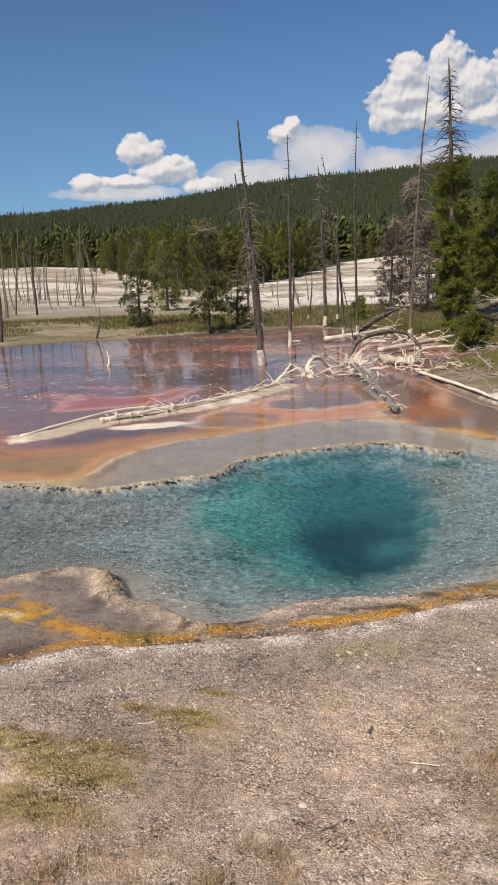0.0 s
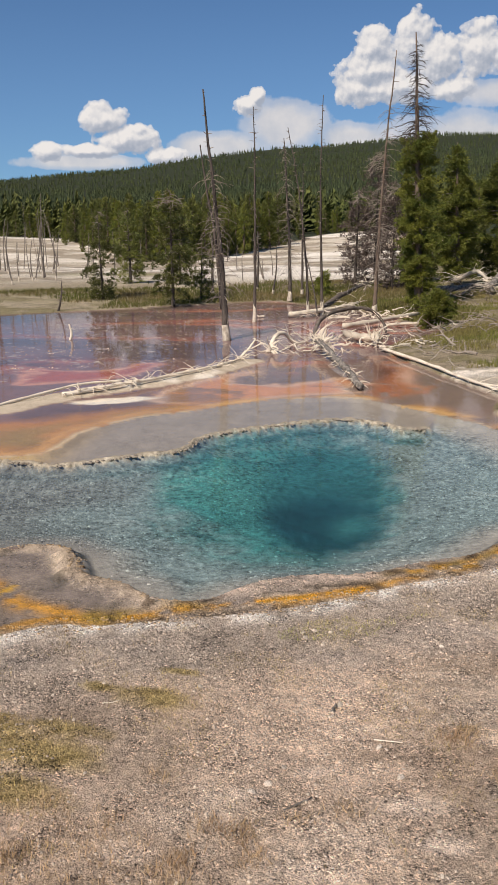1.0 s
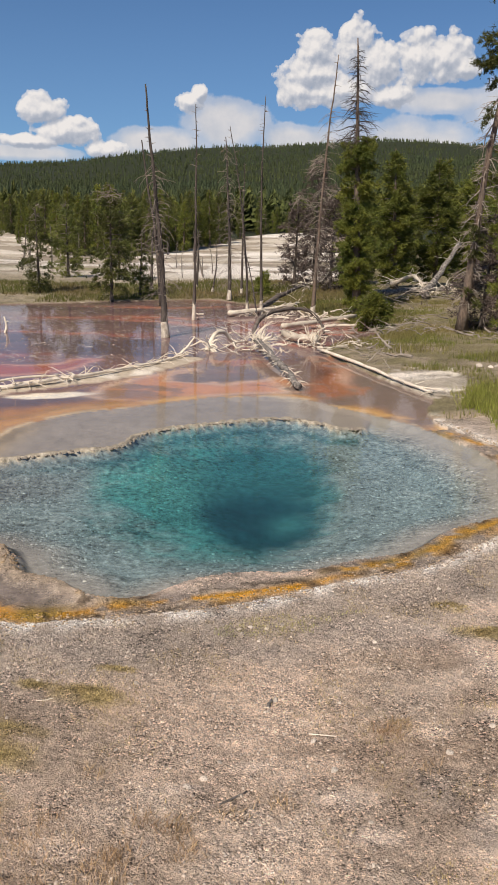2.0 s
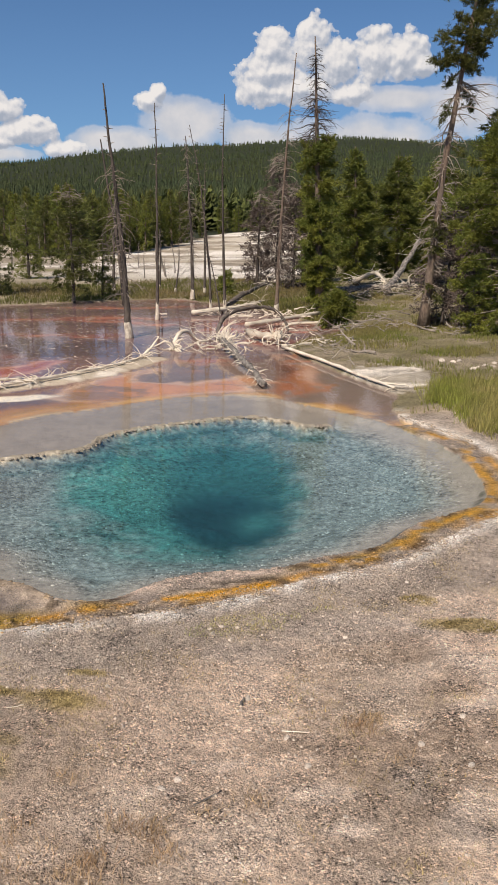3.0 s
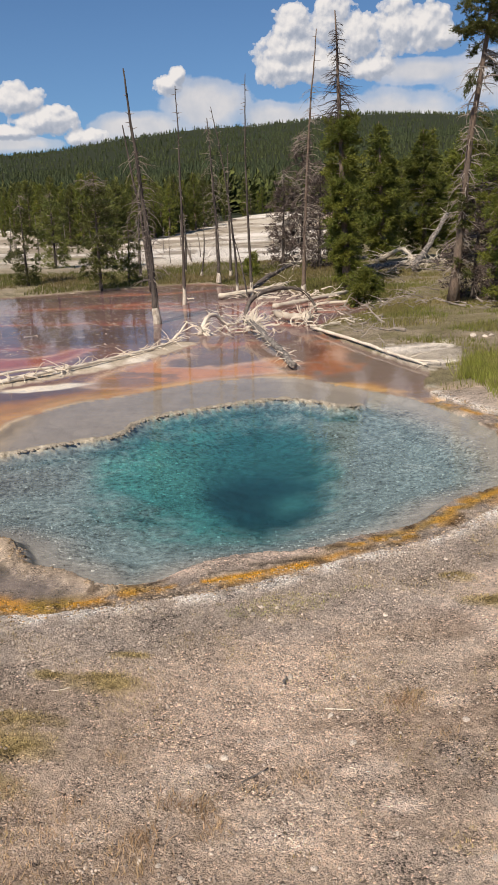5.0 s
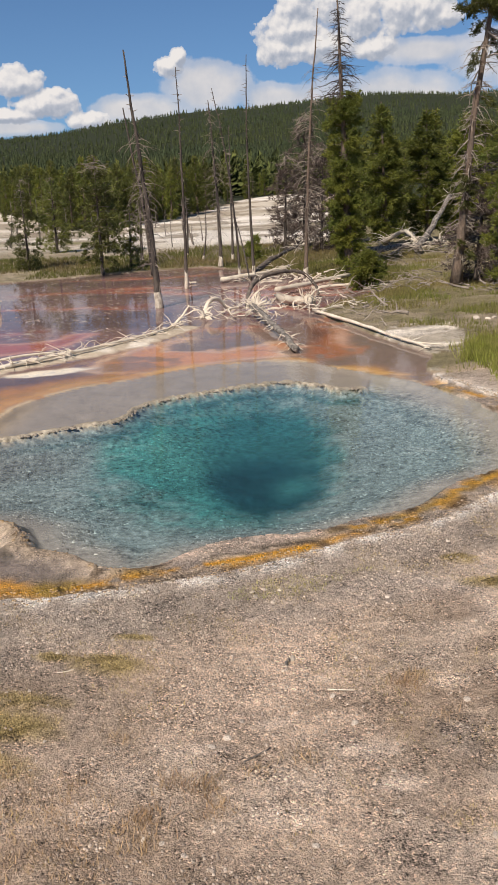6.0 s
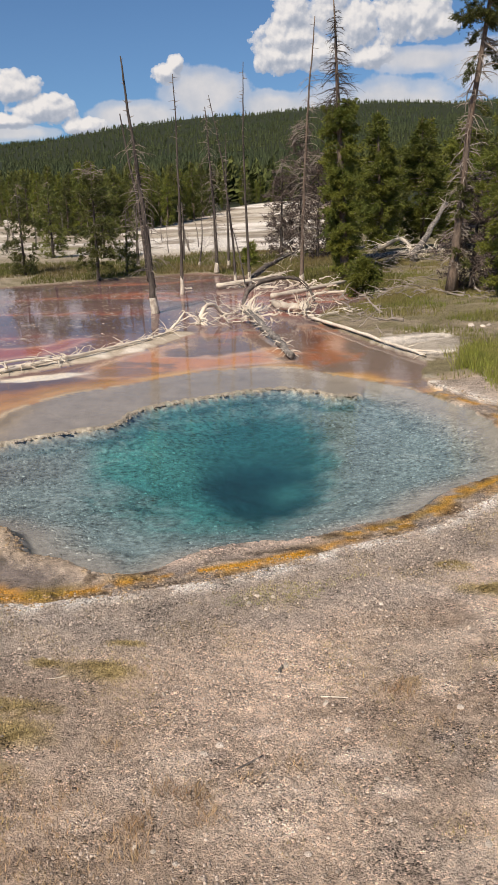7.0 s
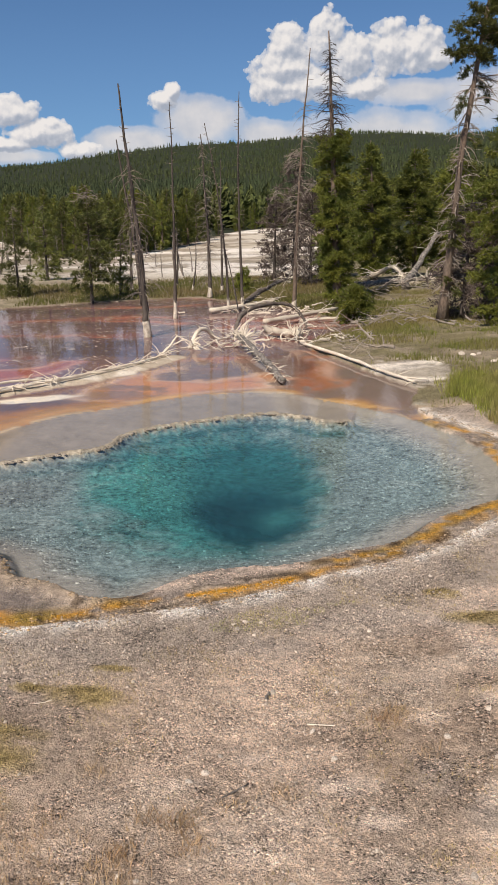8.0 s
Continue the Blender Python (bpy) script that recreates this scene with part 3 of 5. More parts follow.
            col = mixc(col, tone, np.clip(1.15 - d + n_mid * 1.8 + n_fine * 0.8, 0, 1) * most)
    for mx, my, ma, mb in MOSS_SPOTS:
        d = ((x - mx) / ma) ** 2 + ((y - my + 0.2 * (x - mx)) / mb) ** 2
        comb = fbm2((x + y * 0.6) * 5, (y - 0.35 * x) * 26, 3, 88)
        mossy = np.clip(1.25 - d + n_mid * 1.6 + n_fine, 0, 1)
        col = mixc(col, (0.38, 0.285, 0.11), mossy * 0.85)
        col = mixc(col, (0.16, 0.115, 0.04), mossy * smooth(0.02, 0.16, comb) * 0.8)
    col = mixc(col, (0.30, 0.205, 0.145), np.exp(-(((x + 1.15) / 0.75) ** 2 + ((y - 1.9) / 0.4) ** 2)) * smooth(-0.2, 0.15, n_mid) * 0.5)
    # white crust and orange bands along the water
    along = fbm2(x * 1.7, y * 1.7, 3, 21)
    col = mixc(col, (0.86, 0.79, 0.71), np.exp(-((wet - 0.05) / (0.08 + 0.1 * np.clip(along, 0, 1))) ** 2) * (y < 9.5) * smooth(-0.25, 0.05, n_fine))
    lc = np.tile([0.33, 0.27, 0.225], (n, 1))
    lc = mixc(lc, (0.58, 0.47, 0.36), smooth(-0.05, 0.2, n_fine + 0.5 * n_tiny) * 0.9)
    lc = mixc(lc, (0.11, 0.095, 0.08), smooth(0.12, 0.3, n_mid + n_fine * 0.4))
    lc = mixc(lc, (0.215, 0.178, 0.158), np.where(wet_ledge, smooth(0.10, 0.2, pool) * 0.85, 0))
    lc = mixc(lc, (0.40, 0.31, 0.22), np.where(wet_ledge, np.exp(-((pool - 0.04) / 0.05) ** 2) * 0.8, 0))
    lc = mixc(lc, (0.58, 0.29, 0.045), np.exp(-((wet + 0.09) / (0.05 + 0.05 * along)) ** 2) * smooth(-0.12, 0.1, along + n_fine * 0.4) * 0.95)
    lc = mixc(lc, (0.30, 0.19, 0.03), np.exp(-((wet + 0.21) / 0.06) ** 2) * smooth(0.0, 0.2, n_mid) * 0.8)
    orange_left = np.exp(-(((x + 2.18 + n_fine * 0.3) / 0.22) ** 2 + ((y - 4.22 + n_fine * 0.3) / 0.15) ** 2) * 1.2)
    lc = mixc(lc, (0.56, 0.33, 0.05), smooth(0.40, 0.65, orange_left + n_fine * 0.4))
    lc = mixc(lc, (0.70, 0.60, 0.42), smooth(0.80, 0.95, orange_left + n_fine * 0.4))
    band = line_distance(wx, wy, ORANGE_BAND)
    lc = mixc(lc, (0.60, 0.30, 0.04), np.exp(-(band / (0.055 + 0.06 * np.clip(along + 0.2, 0, 1))) ** 2) * smooth(-0.15, 0.15, n_fine + along) * 0.9)
    lc = mixc(lc, (0.30, 0.22, 0.05), np.exp(-((band - 0.03) / 0.09) ** 2) * smooth(0.0, 0.2, n_mid) * 0.8)
    tan_d = line_distance(wx, wy, TAN_LEDGE)
    lc = mixc(lc, (0.64, 0.50, 0.40), np.exp(-(tan_d / 0.11) ** 2) * smooth(-0.25, 0.0, n_mid + n_fine * 0.5))
    line_d, shore_d = line_distance(wx, wy, ORANGE_LINE), line_distance(wx, wy, ORANGE_SHORE)
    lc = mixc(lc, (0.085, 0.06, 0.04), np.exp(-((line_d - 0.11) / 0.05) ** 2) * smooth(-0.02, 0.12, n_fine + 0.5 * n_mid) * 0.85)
    lc = mixc(lc, (0.60, 0.29, 0.02), np.exp(-(line_d / (0.032 + 0.05 * np.clip(n_mid + 0.1, 0, 1))) ** 2) * smooth(-0.22, 0.0, n_fine + 0.4 * along))
    lc = mixc(lc, (0.56, 0.29, 0.04), np.exp(-(shore_d / 0.075) ** 2) * smooth(-0.12, 0.10, n_fine + n_mid * 0.7 + along * 0.5) * 0.9)
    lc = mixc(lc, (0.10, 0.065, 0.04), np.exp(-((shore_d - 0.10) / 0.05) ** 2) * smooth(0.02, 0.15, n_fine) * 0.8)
    lc = mixc(lc, (0.12, 0.105, 0.09), np.exp(-(((x + 1.95) / 0.17) ** 2 + ((y - 3.72) / 0.14) ** 2)) * 0.9)
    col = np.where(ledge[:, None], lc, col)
    col = mixc(col, (0.17, 0.095, 0.075), np.exp(-(((x + 1.98) / 0.16) ** 2 + ((y - 3.68) / 0.14) ** 2)) * smooth(-0.2, 0.1, n_fine + n_mid) * 0.8)
    col = mixc(col, (0.56, 0.27, 0.03), np.exp(-(line_distance(wx, wy, ORANGE_RING) / (0.05 + 0.05 * np.clip(along + 0.2, 0, 1))) ** 2) * smooth(-0.25, 0.0, n_fine))
    # mats in the shallow runoff
    mat = np.tile([0.200, 0.124, 0.118], (n, 1))
    streak = fbm2(x * 0.33 + n_big, y * 0.9 + n_big * 2, 4, 8)
    mat = mixc(mat, (0.33, 0.115, 0.09), smooth(0.02, 0.22, streak) * 0.6)
    mat = mixc(mat, (0.55, 0.23, 0.15), smooth(0.16, 0.26, streak + 0.25 * n_mid) * 0.7)
    mat = mixc(mat, (0.10, 0.072, 0.075), smooth(0.06, 0.22, -streak) * 0.7)
    mat = mixc(mat, (0.52, 0.44, 0.36), smooth(0.24, 0.32, n_fine + 0.6 * n_tiny + 0.2 * streak) * (y > 11) * 0.8)
    mat = mixc(mat, (0.20, 0.150, 0.125), smooth(14.5, 12.5, y + n_mid * 3) * smooth(-3.0, -2.0, x + n_mid) * 0.85)
    mat = mixc(mat, (0.05, 0.042, 0.058), np.exp(-(((x + 5.6) / 0.9) ** 2 + ((y - 13.0 - 0.4 * (x + 5.6)) / 0.8) ** 2)) * smooth(-0.2, 0.1, n_mid) * 0.9)
    mat = mixc(mat, (0.36, 0.115, 0.085), smooth(0.12, -0.25, red))
    mat = mixc(mat, (0.55, 0.28, 0.20), np.exp(-(red / 0.10) ** 2) * 0.8)
    mat = mixc(mat, (0.52, 0.255, 0.14), smooth(0.15, -0.25, salmon + n_mid * 0.3) * 0.95)
    mat = mixc(mat, (0.20, 0.150, 0.125), smooth(0.03, 0.18, fbm2(x * 1.1 + n_mid, y * 2.3 + n_mid, 4, 19)) * smooth(0.1, -0.1, salmon) * 0.75)
    mat = mixc(mat, (0.60, 0.43, 0.32), np.exp(-((salmon + n_mid * 0.3 + 0.05) / 0.09) ** 2) * 0.6)
    mat = mixc(mat, (0.43, 0.195, 0.065), smooth(0.2, -0.3, orl + n_mid * 0.3) * 0.92)
    mat = mixc(mat, (0.24, 0.13, 0.07), smooth(0.1, -0.3, orl) * smooth(0.0, 0.2, fbm2(x * 0.8 + n_mid, y * 2.2 + n_mid, 4, 18)) * 0.85)
    mat = mixc(mat, (0.28, 0.195, 0.085), smooth(0.0, -0.7, orl + n_mid * 0.8) * smooth(1.5, 0.4, pool + n_mid * 0.6) * 0.9)
    mat = mixc(mat, (0.36, 0.12, 0.045), smooth(0.15, -0.25, orr + n_mid * 0.9 + n_big * 0.4) * smooth(-0.4, 0.0, n_mid + n_fine * 0.5) * 0.85)
    mat = mixc(mat, (0.56, 0.36, 0.27), np.exp(-(((x - 0.82 + n_mid * 0.3) / 0.14) ** 2 + ((y - 12.0) / 1.0) ** 2)) * 0.85)
    mat = mixc(mat, (0.12, 0.05, 0.03), np.exp(-(((x - 0.42 + n_mid * 0.4) / 0.15) ** 2 + ((y - 12.4) / 0.7) ** 2)) * 0.85)
    mat = mixc(mat, (0.46, 0.26, 0.11), np.exp(-((pool - 0.16 - along * 0.25) / 0.13) ** 2) * (y > 6.5) * smooth(-0.35, 0.0, n_mid + along))
    mat = mixc(mat, (0.52, 0.42, 0.28), np.exp(-((pool - 0.04) / 0.05) ** 2) * (y > 6.5) * smooth(-0.25, 0.15, n_fine + along) * 0.9)
    mat = mixc(mat, (0.56, 0.36, 0.16), np.exp(-(line_distance(wx, wy, FAR_LINE) / 0.07) ** 2) * smooth(-0.3, 0.0, n_mid + along) * 0.9)
    on_bar = np.exp(-((bar - 0.02) / 0.30) ** 2)
    mat = mixc(mat, (0.46, 0.39, 0.30), smooth(0.35, 0.6, on_bar + n_fine * 0.5))
    mat = mixc(mat, (0.68, 0.62, 0.53), smooth(0.5, 0.8, on_bar + n_mid) * smooth(0.0, 0.2, n_mid))
    patch = ((x + 3.0) / 0.62) ** 2 + ((y - 9.98 - 0.35 * (x + 3.0)) / 0.2) ** 2 + n_mid * 1.2
    mat = mixc(mat, (0.74, 0.67, 0.56), smooth(1.1, 0.6, patch))
    col = np.where((inside_wet & ~inside_pool & ~ledge)[:, None], mat, col)
    # pool floor: pale silica shelf to deep teal
    fl = np.tile([0.27, 0.255, 0.23], (n, 1))
    fl = mixc(fl, (0.125, 0.178, 0.185), smooth(0.08, 0.6, -pool) * 0.95)
    q = n_mid * 0.5 + n_fine * 0.25
    teal = ((x + 0.62) / 1.12) ** 2 + ((y - 6.9) / 1.75) ** 2
    fl = mixc(fl, (0.022, 0.135, 0.135), smooth(1.25, 0.35, teal + q * 1.3) * smooth(0.1, 0.6, -pool + n_mid * 0.3) * 0.95)
    fl = mixc(fl, (0.040, 0.165, 0.155), smooth(0.9, 0.2, ((x + 1.15) / 0.75) ** 2 + ((y - 7.0) / 0.75) ** 2 + q * 1.5) * 0.6)
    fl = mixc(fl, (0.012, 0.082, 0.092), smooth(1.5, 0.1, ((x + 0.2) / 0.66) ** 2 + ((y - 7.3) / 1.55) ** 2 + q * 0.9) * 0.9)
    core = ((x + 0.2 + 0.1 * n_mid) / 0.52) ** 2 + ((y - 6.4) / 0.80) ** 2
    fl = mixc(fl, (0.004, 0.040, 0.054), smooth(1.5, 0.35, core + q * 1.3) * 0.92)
    fl = mixc(fl, (0.03, 0.15, 0.155), np.exp(-(((x - 0.02) / 0.16) ** 2 + ((y - 6.35) / 0.22) ** 2)) * smooth(-0.1, 0.15, n_mid) * 0.6)
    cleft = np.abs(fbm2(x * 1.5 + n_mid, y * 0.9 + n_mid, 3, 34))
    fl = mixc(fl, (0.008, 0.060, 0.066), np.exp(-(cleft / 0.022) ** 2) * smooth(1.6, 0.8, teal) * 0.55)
    # dark line below the rim: the undercut's shade put into the floor colour
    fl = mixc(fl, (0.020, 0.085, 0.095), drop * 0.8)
    fl = mixc(fl, (0.112, 0.114, 0.110), smooth(-1.5, -2.7, x + n_mid * 0.8) * 0.75)
    # thin pale ripple lines: caustic light painted on the floor
    caustic_lines = np.abs(fbm2(x * 5 + n_mid * 2, y * 8, 2, 31))
    fl = mixc(fl, (0.30, 0.36, 0.35), np.exp(-(caustic_lines / 0.035) ** 2) * 0.30 * smooth(0.1, 0.5, -pool) * np.clip(e - 0.3, 0, 1))
    fl = mixc(fl, (0.27, 0.235, 0.205), np.where(behind_rim, 0.95, 0))
    fl = mixc(fl, (0.40, 0.28, 0.125), np.where(behind_rim, smooth(-1.1, 0.05, pool + n_mid * 0.8) * smooth(-2.5, -3.2, x) * 0.9, 0))
    fl = mixc(fl, (0.31, 0.27, 0.21), smooth(0.25, 0.6, crest))
    fl = mixc(fl, (0.10, 0.10, 0.085), np.exp(-((pool + 0.04) / 0.045) ** 2) * (y < 6.3) * smooth(-0.1, 0.15, n_fine))
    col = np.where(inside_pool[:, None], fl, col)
    # meadow, white apron, wooded slopes
    out = wet > 0
    meadow = out * smooth(8.7, 9.6, y) * (1 - smooth(60, 80, r))
    col = mixc(col, (0.175, 0.155, 0.078), meadow * 0.92)
    col = mixc(col, (0.33, 0.27, 0.20), meadow * smooth(0.05, 0.3, n_mid + n_big) * 0.7)
    gravel_right = out * np.exp(-(((x - 2.0) / 0.62) ** 2 + ((y - 11.4) / 1.0) ** 2) * 1.1)
    col = mixc(col, (0.74, 0.67, 0.58), smooth(0.2, 0.5, gravel_right + n_fine * 0.7 + n_mid * 0.5) * smooth(0.03, 0.2, gravel_right))
    nb = fbm2(x / 14, y / 5, 4, 51)
    left = smooth(-9.0, -16.0, np.degrees(np.arctan2(x, y)) + nb * 6)
    pale = smooth(-10.0, -18.0, np.degrees(np.arctan2(x, y))) * meadow * smooth(-0.08, 0.12, fbm2(x / 2.2, y / 1.1, 4, 58))
    col = mixc(col, (0.42, 0.36, 0.27), pale * 0.45)
    col = mixc(col, (0.20, 0.16, 0.10), meadow * smooth(0.08, 0.2, fbm2(x / 1.3, y / 0.7, 3, 59)) * 0.6)
    bearing = np.degrees(np.arctan2(x, y))
    white = out * smooth(28, 33, r + nb * 12 - left * 4) * (1 - smooth(0.97, 1.05, r / woods_edge(bearing) + nb * 0.25))
    nb2 = fbm2(x / 9 + nb * 2, (y - 0.5 * x) / 6.0 + nb * 3, 5, 55)
    wcol = mixc(np.tile([0.53, 0.475, 0.39], (n, 1)), (0.40, 0.34, 0.26), smooth(0.02, 0.16, nb) * 0.7)
    wcol = mixc(wcol, (0.30, 0.25, 0.19), smooth(0.05, 0.14, nb2) * 0.75)
    wcol = mixc(wcol, (0.72, 0.67, 0.60), smooth(0.0, 0.2, -nb))
    lanes = fbm2(bearing / 2.6 + nb * 2, np.log(np.maximum(r, 1)) * 16 + bearing * 0.15 + nb * 2, 5, 66)
    wcol = mixc(wcol, (0.24, 0.195, 0.14), smooth(0.01, 0.10, lanes + left * 0.03) * 0.8)
    wcol = mixc(wcol, (0.33, 0.28, 0.21), left * smooth(-0.06, 0.14, fbm2(x / 6, y / 4, 5, 57)) * 0.8)
    wcol = mixc(wcol, (0.22, 0.21, 0.09), smooth(0.12, 0.3, fbm2(x / 20, y / 7, 3, 77)) * left * (1 - smooth(45, 75, r)))
    white = white * smooth(4.5, 1.5, bearing + nb * 4)
    col = np.where(white[:, None] > 0, col * (1 - white[:, None]) + wcol * white[:, None], col)
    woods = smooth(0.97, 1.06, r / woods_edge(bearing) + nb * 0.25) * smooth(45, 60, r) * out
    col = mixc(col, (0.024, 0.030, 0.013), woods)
    grit = np.where(out, np.where(y < 9, 1.0, 0.75), 0.35)
    grit = np.where(inside_pool, 0.30, np.where(wet_ledge, 0.7, np.where(ledge, 0.9, grit)))
    grit = np.where(r > 60, 0.3, grit)
    mottle = np.where(inside_pool & ~behind_rim, smooth(0.0, 0.4, -pool) * (1 - 0.8 * np.exp(-vent)), 0.0)
    return z, np.clip(col, 0.004, 0.9), grit, mottle


def build_ground():
    az = np.concatenate([np.arange(-180, -36, 4.0), np.arange(-36, -23, 0.25), np.arange(-23, 21, 0.105), np.arange(21, 40, 0.5), np.arange(40, 180, 4.0)])
    rad = np.concatenate([np.geomspace(0.25, 1.9, 30)[:-1], np.geomspace(1.9, 5.5, 260)[:-1], np.geomspace(5.5, 30, 300)[:-1], np.geomspace(30, 170, 120)[:-1], np.geomspace(170, 4800, 80)])
    A, R = np.meshgrid(np.radians(az), rad)
    x, y = R * np.sin(A), R * np.cos(A)
    z, col, grit, mottle = survey(x, y)
    n, m = len(rad), len(az)
    verts = np.stack([x.ravel(), y.ravel(), z], 1)
    i, j = np.meshgrid(np.arange(n - 1), np.arange(m), indexing="ij")
    k = (j + 1) % m
    quads = np.stack([i * m + j, (i + 1) * m + j, (i + 1) * m + k, i * m + k], -1).reshape(-1, 4)
    me = bpy.data.meshes.new("ground")
    hub = len(verts)
    verts = np.concatenate([verts, [(0, 0, float(z[:m].mean()))]])
    me.vertices.add(len(verts))
    me.vertices.foreach_set("co", verts.astype(np.float32).ravel())
    fan = np.stack([np.full(m, hub), np.arange(m), (np.arange(m) + 1) % m], 1)
    loops = np.concatenate([quads[:, ::-1].ravel(), fan[:, ::-1].ravel()]).astype(np.int32)
    me.loops.add(len(loops))
    me.loops.foreach_set("vertex_index", loops)
    starts = np.concatenate([np.arange(len(quads)) * 4, len(quads) * 4 + np.arange(m) * 3]).astype(np.int32)
    me.polygons.add(len(starts))
    me.polygons.foreach_set("loop_start", starts)
    me.update(calc_edges=True)
    ca = me.attributes.new("Col", "FLOAT_COLOR", "POINT")
    rgba = np.ones((len(verts), 4), np.float32)
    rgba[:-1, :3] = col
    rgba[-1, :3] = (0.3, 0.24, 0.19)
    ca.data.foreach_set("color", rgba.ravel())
    ga = me.attributes.new("Grit", "FLOAT", "POINT")
    ga.data.foreach_set("value", np.append(grit, 1.0).astype(np.float32))
    ma = me.attributes.new("Mottle", "FLOAT", "POINT")
    ma.data.foreach_set("value", np.append(mottle, 0.0).astype(np.float32))
    me.materials.append(GROUND)
    me.shade_smooth()
    return tagged(new("ground", me), "gravel bank, mineral crust, coloured mats, white sinter and wooded slopes", "ground", kind="structure")


ground = build_ground()


def height_at(x, y):
    return survey(np.atleast_1d(x), np.atleast_1d(y))[0]


def build_water():
    """One level sheet; the ground rises through it at every shore."""
    xs, ys = np.linspace(-40, 2.6, 60), np.linspace(2.0, 27.0, 50)
    v = [(x, y, 0.0) for y in ys for x in xs]
    f = [(j * 60 + i, j * 60 + i + 1, (j + 1) * 60 + i + 1, (j + 1) * 60 + i) for j in range(49) for i in range(59)]
    ob = mesh_object("water", v, f, WATER, shade=True)
    ob.visible_shadow = False
    return tagged(ob, "clear steaming hot spring water over teal pool and red mats", "water", kind="structure")


build_water()


# ---- trees ----
def bent_line(base, top, bow, steps, rng, wobble=0.02):
    """Points from base to top with a bow to one side and small kinks."""
    b, t = np.array(base, float), np.array(top, float)
    s = np.linspace(0, 1, steps)[:, None]
    p = b * (1 - s) + t * s
    p[:, 0] += (bow * np.sin(np.pi * s))[:, 0]
    length = np.linalg.norm(t - b)
    kink = np.cumsum(rng.normal(0, wobble * length / steps, (steps, 3)), 0)
    p += (kink - kink[-1] * s) * np.array([1, 1, 0.2])
    return p


def limb(start, heading, length, r0, droop, rng, steps=6, sides=4, curl=0.25):
    p, d = [np.array(start, float)], np.array(heading, float)
    for _ in range(steps):
        d = d + rng.normal(0, curl, 3) * 0.35 + np.array([0, 0, -droop / steps])
        d /= np.linalg.norm(d)
        p.append(p[-1] + d * length / steps)
    r = np.linspace(r0, r0 * 0.25, steps + 1)
    return tube(p, r, sides), np.array(p)


def snag(name, base, top, r0, label, twigs=60, twig_len=0.35, bow=0.0, sock=0.3, low=0.12, high=0.97, seed=0, droop=0.9, bark=None, twin=None, branches=14, stubs=34, twig_mat=None):
    """A dead standing trunk with a bleached foot and thin drooping twigs."""
    rng = np.random.default_rng(seed)
    base = np.array(base, float)
    base[2] -= 0.05
    ob = empty_thing(name, base, label, "dead tree", "dead trees in the runoff")
    line = bent_line((0, 0, 0), np.array(top, float) - base, bow, 26, rng, 0.03)
    s = np.linspace(0, 1, 26)
    rad = r0 * (1 - 0.80 * s) * (1 + 0.22 * np.exp(-s * 22))
    trunk = mesh_object("trunk", *tube(line, rad, 10, 0.16, rng), bark or BARK_GREY, ob, True)
    if sock:
        h = np.linalg.norm(line[-1])
        k = np.linspace(0, min(sock / h, 0.4), 8)
        pts = np.stack([np.interp(k, s, line[:, a]) for a in range(3)], 1)
        foot, foot_faces = tube(pts, np.interp(k, s, rad) * np.linspace(1.12, 1.08, 8) + 0.001, 10, 0.06, rng)
        ragged = rng.uniform(-0.6, 0.35, 10)
        foot[-20:-10, 2] += 0.3 * sock * ragged
        foot[-10:, 2] += sock * ragged
        mesh_object("bleached_foot", foot, foot_faces, FOOT, trunk, True)
    bits, single = [], 0
    for _ in range(stubs):
        f, a = rng.uniform(0.25, 0.99), rng.uniform(0, 2 * np.pi)
        c = np.array([np.interp(f, s, line[:, q]) for q in range(3)])
        bits.append(limb(c, (math.cos(a), math.sin(a), rng.uniform(-0.1, 0.5)), rng.uniform(0.06, 0.18), max(0.008, r0 * 0.16), 0.1, rng, 2, 4, 0.1)[0])
    for _ in range(twigs):
        f = rng.uniform(low, high)
        c = np.array([np.interp(f, s, line[:, a]) for a in range(3)])
        a = rng.uniform(0, 2 * np.pi)
        ln = twig_len * rng.uniform(0.35, 1.25) * (1.15 - 0.75 * f)
        v, p = limb(c, (math.cos(a), math.sin(a), rng.uniform(-0.2, 0.45)), ln, max(0.0062, r0 * 0.09), droop * rng.uniform(0.4, 1.5), rng)
        if single < branches and ln > twig_len * 0.55:
            mesh_object("branch", *v, twig_mat or TWIG, ob)
            single += 1
        else:
            bits.append(v)
        if rng.random() < 0.5 and ln > 0.2:
            a2 = a + rng.uniform(-1, 1)
            v2, _ = limb(p[3], (math.cos(a2), math.sin(a2), -0.2), ln * 0.5, 0.003, droop, rng, 4, 3)
            bits.append(v2)
    if bits:
        tagged(mesh_object("twig_mass", *joined(bits), twig_mat or TWIG, ob), kind="stuff")
    if twin:
        tb, tt, tr = twin
        l2 = bent_line(np.array(tb) - base, np.array(tt) - base, 0.03, 18, rng, 0.03)
        mesh_object("second_trunk", *tube(l2, tr * np.linspace(1, 0.25, 18), 7, 0.12, rng), bark or BARK_GREY, ob, True)
    return ob


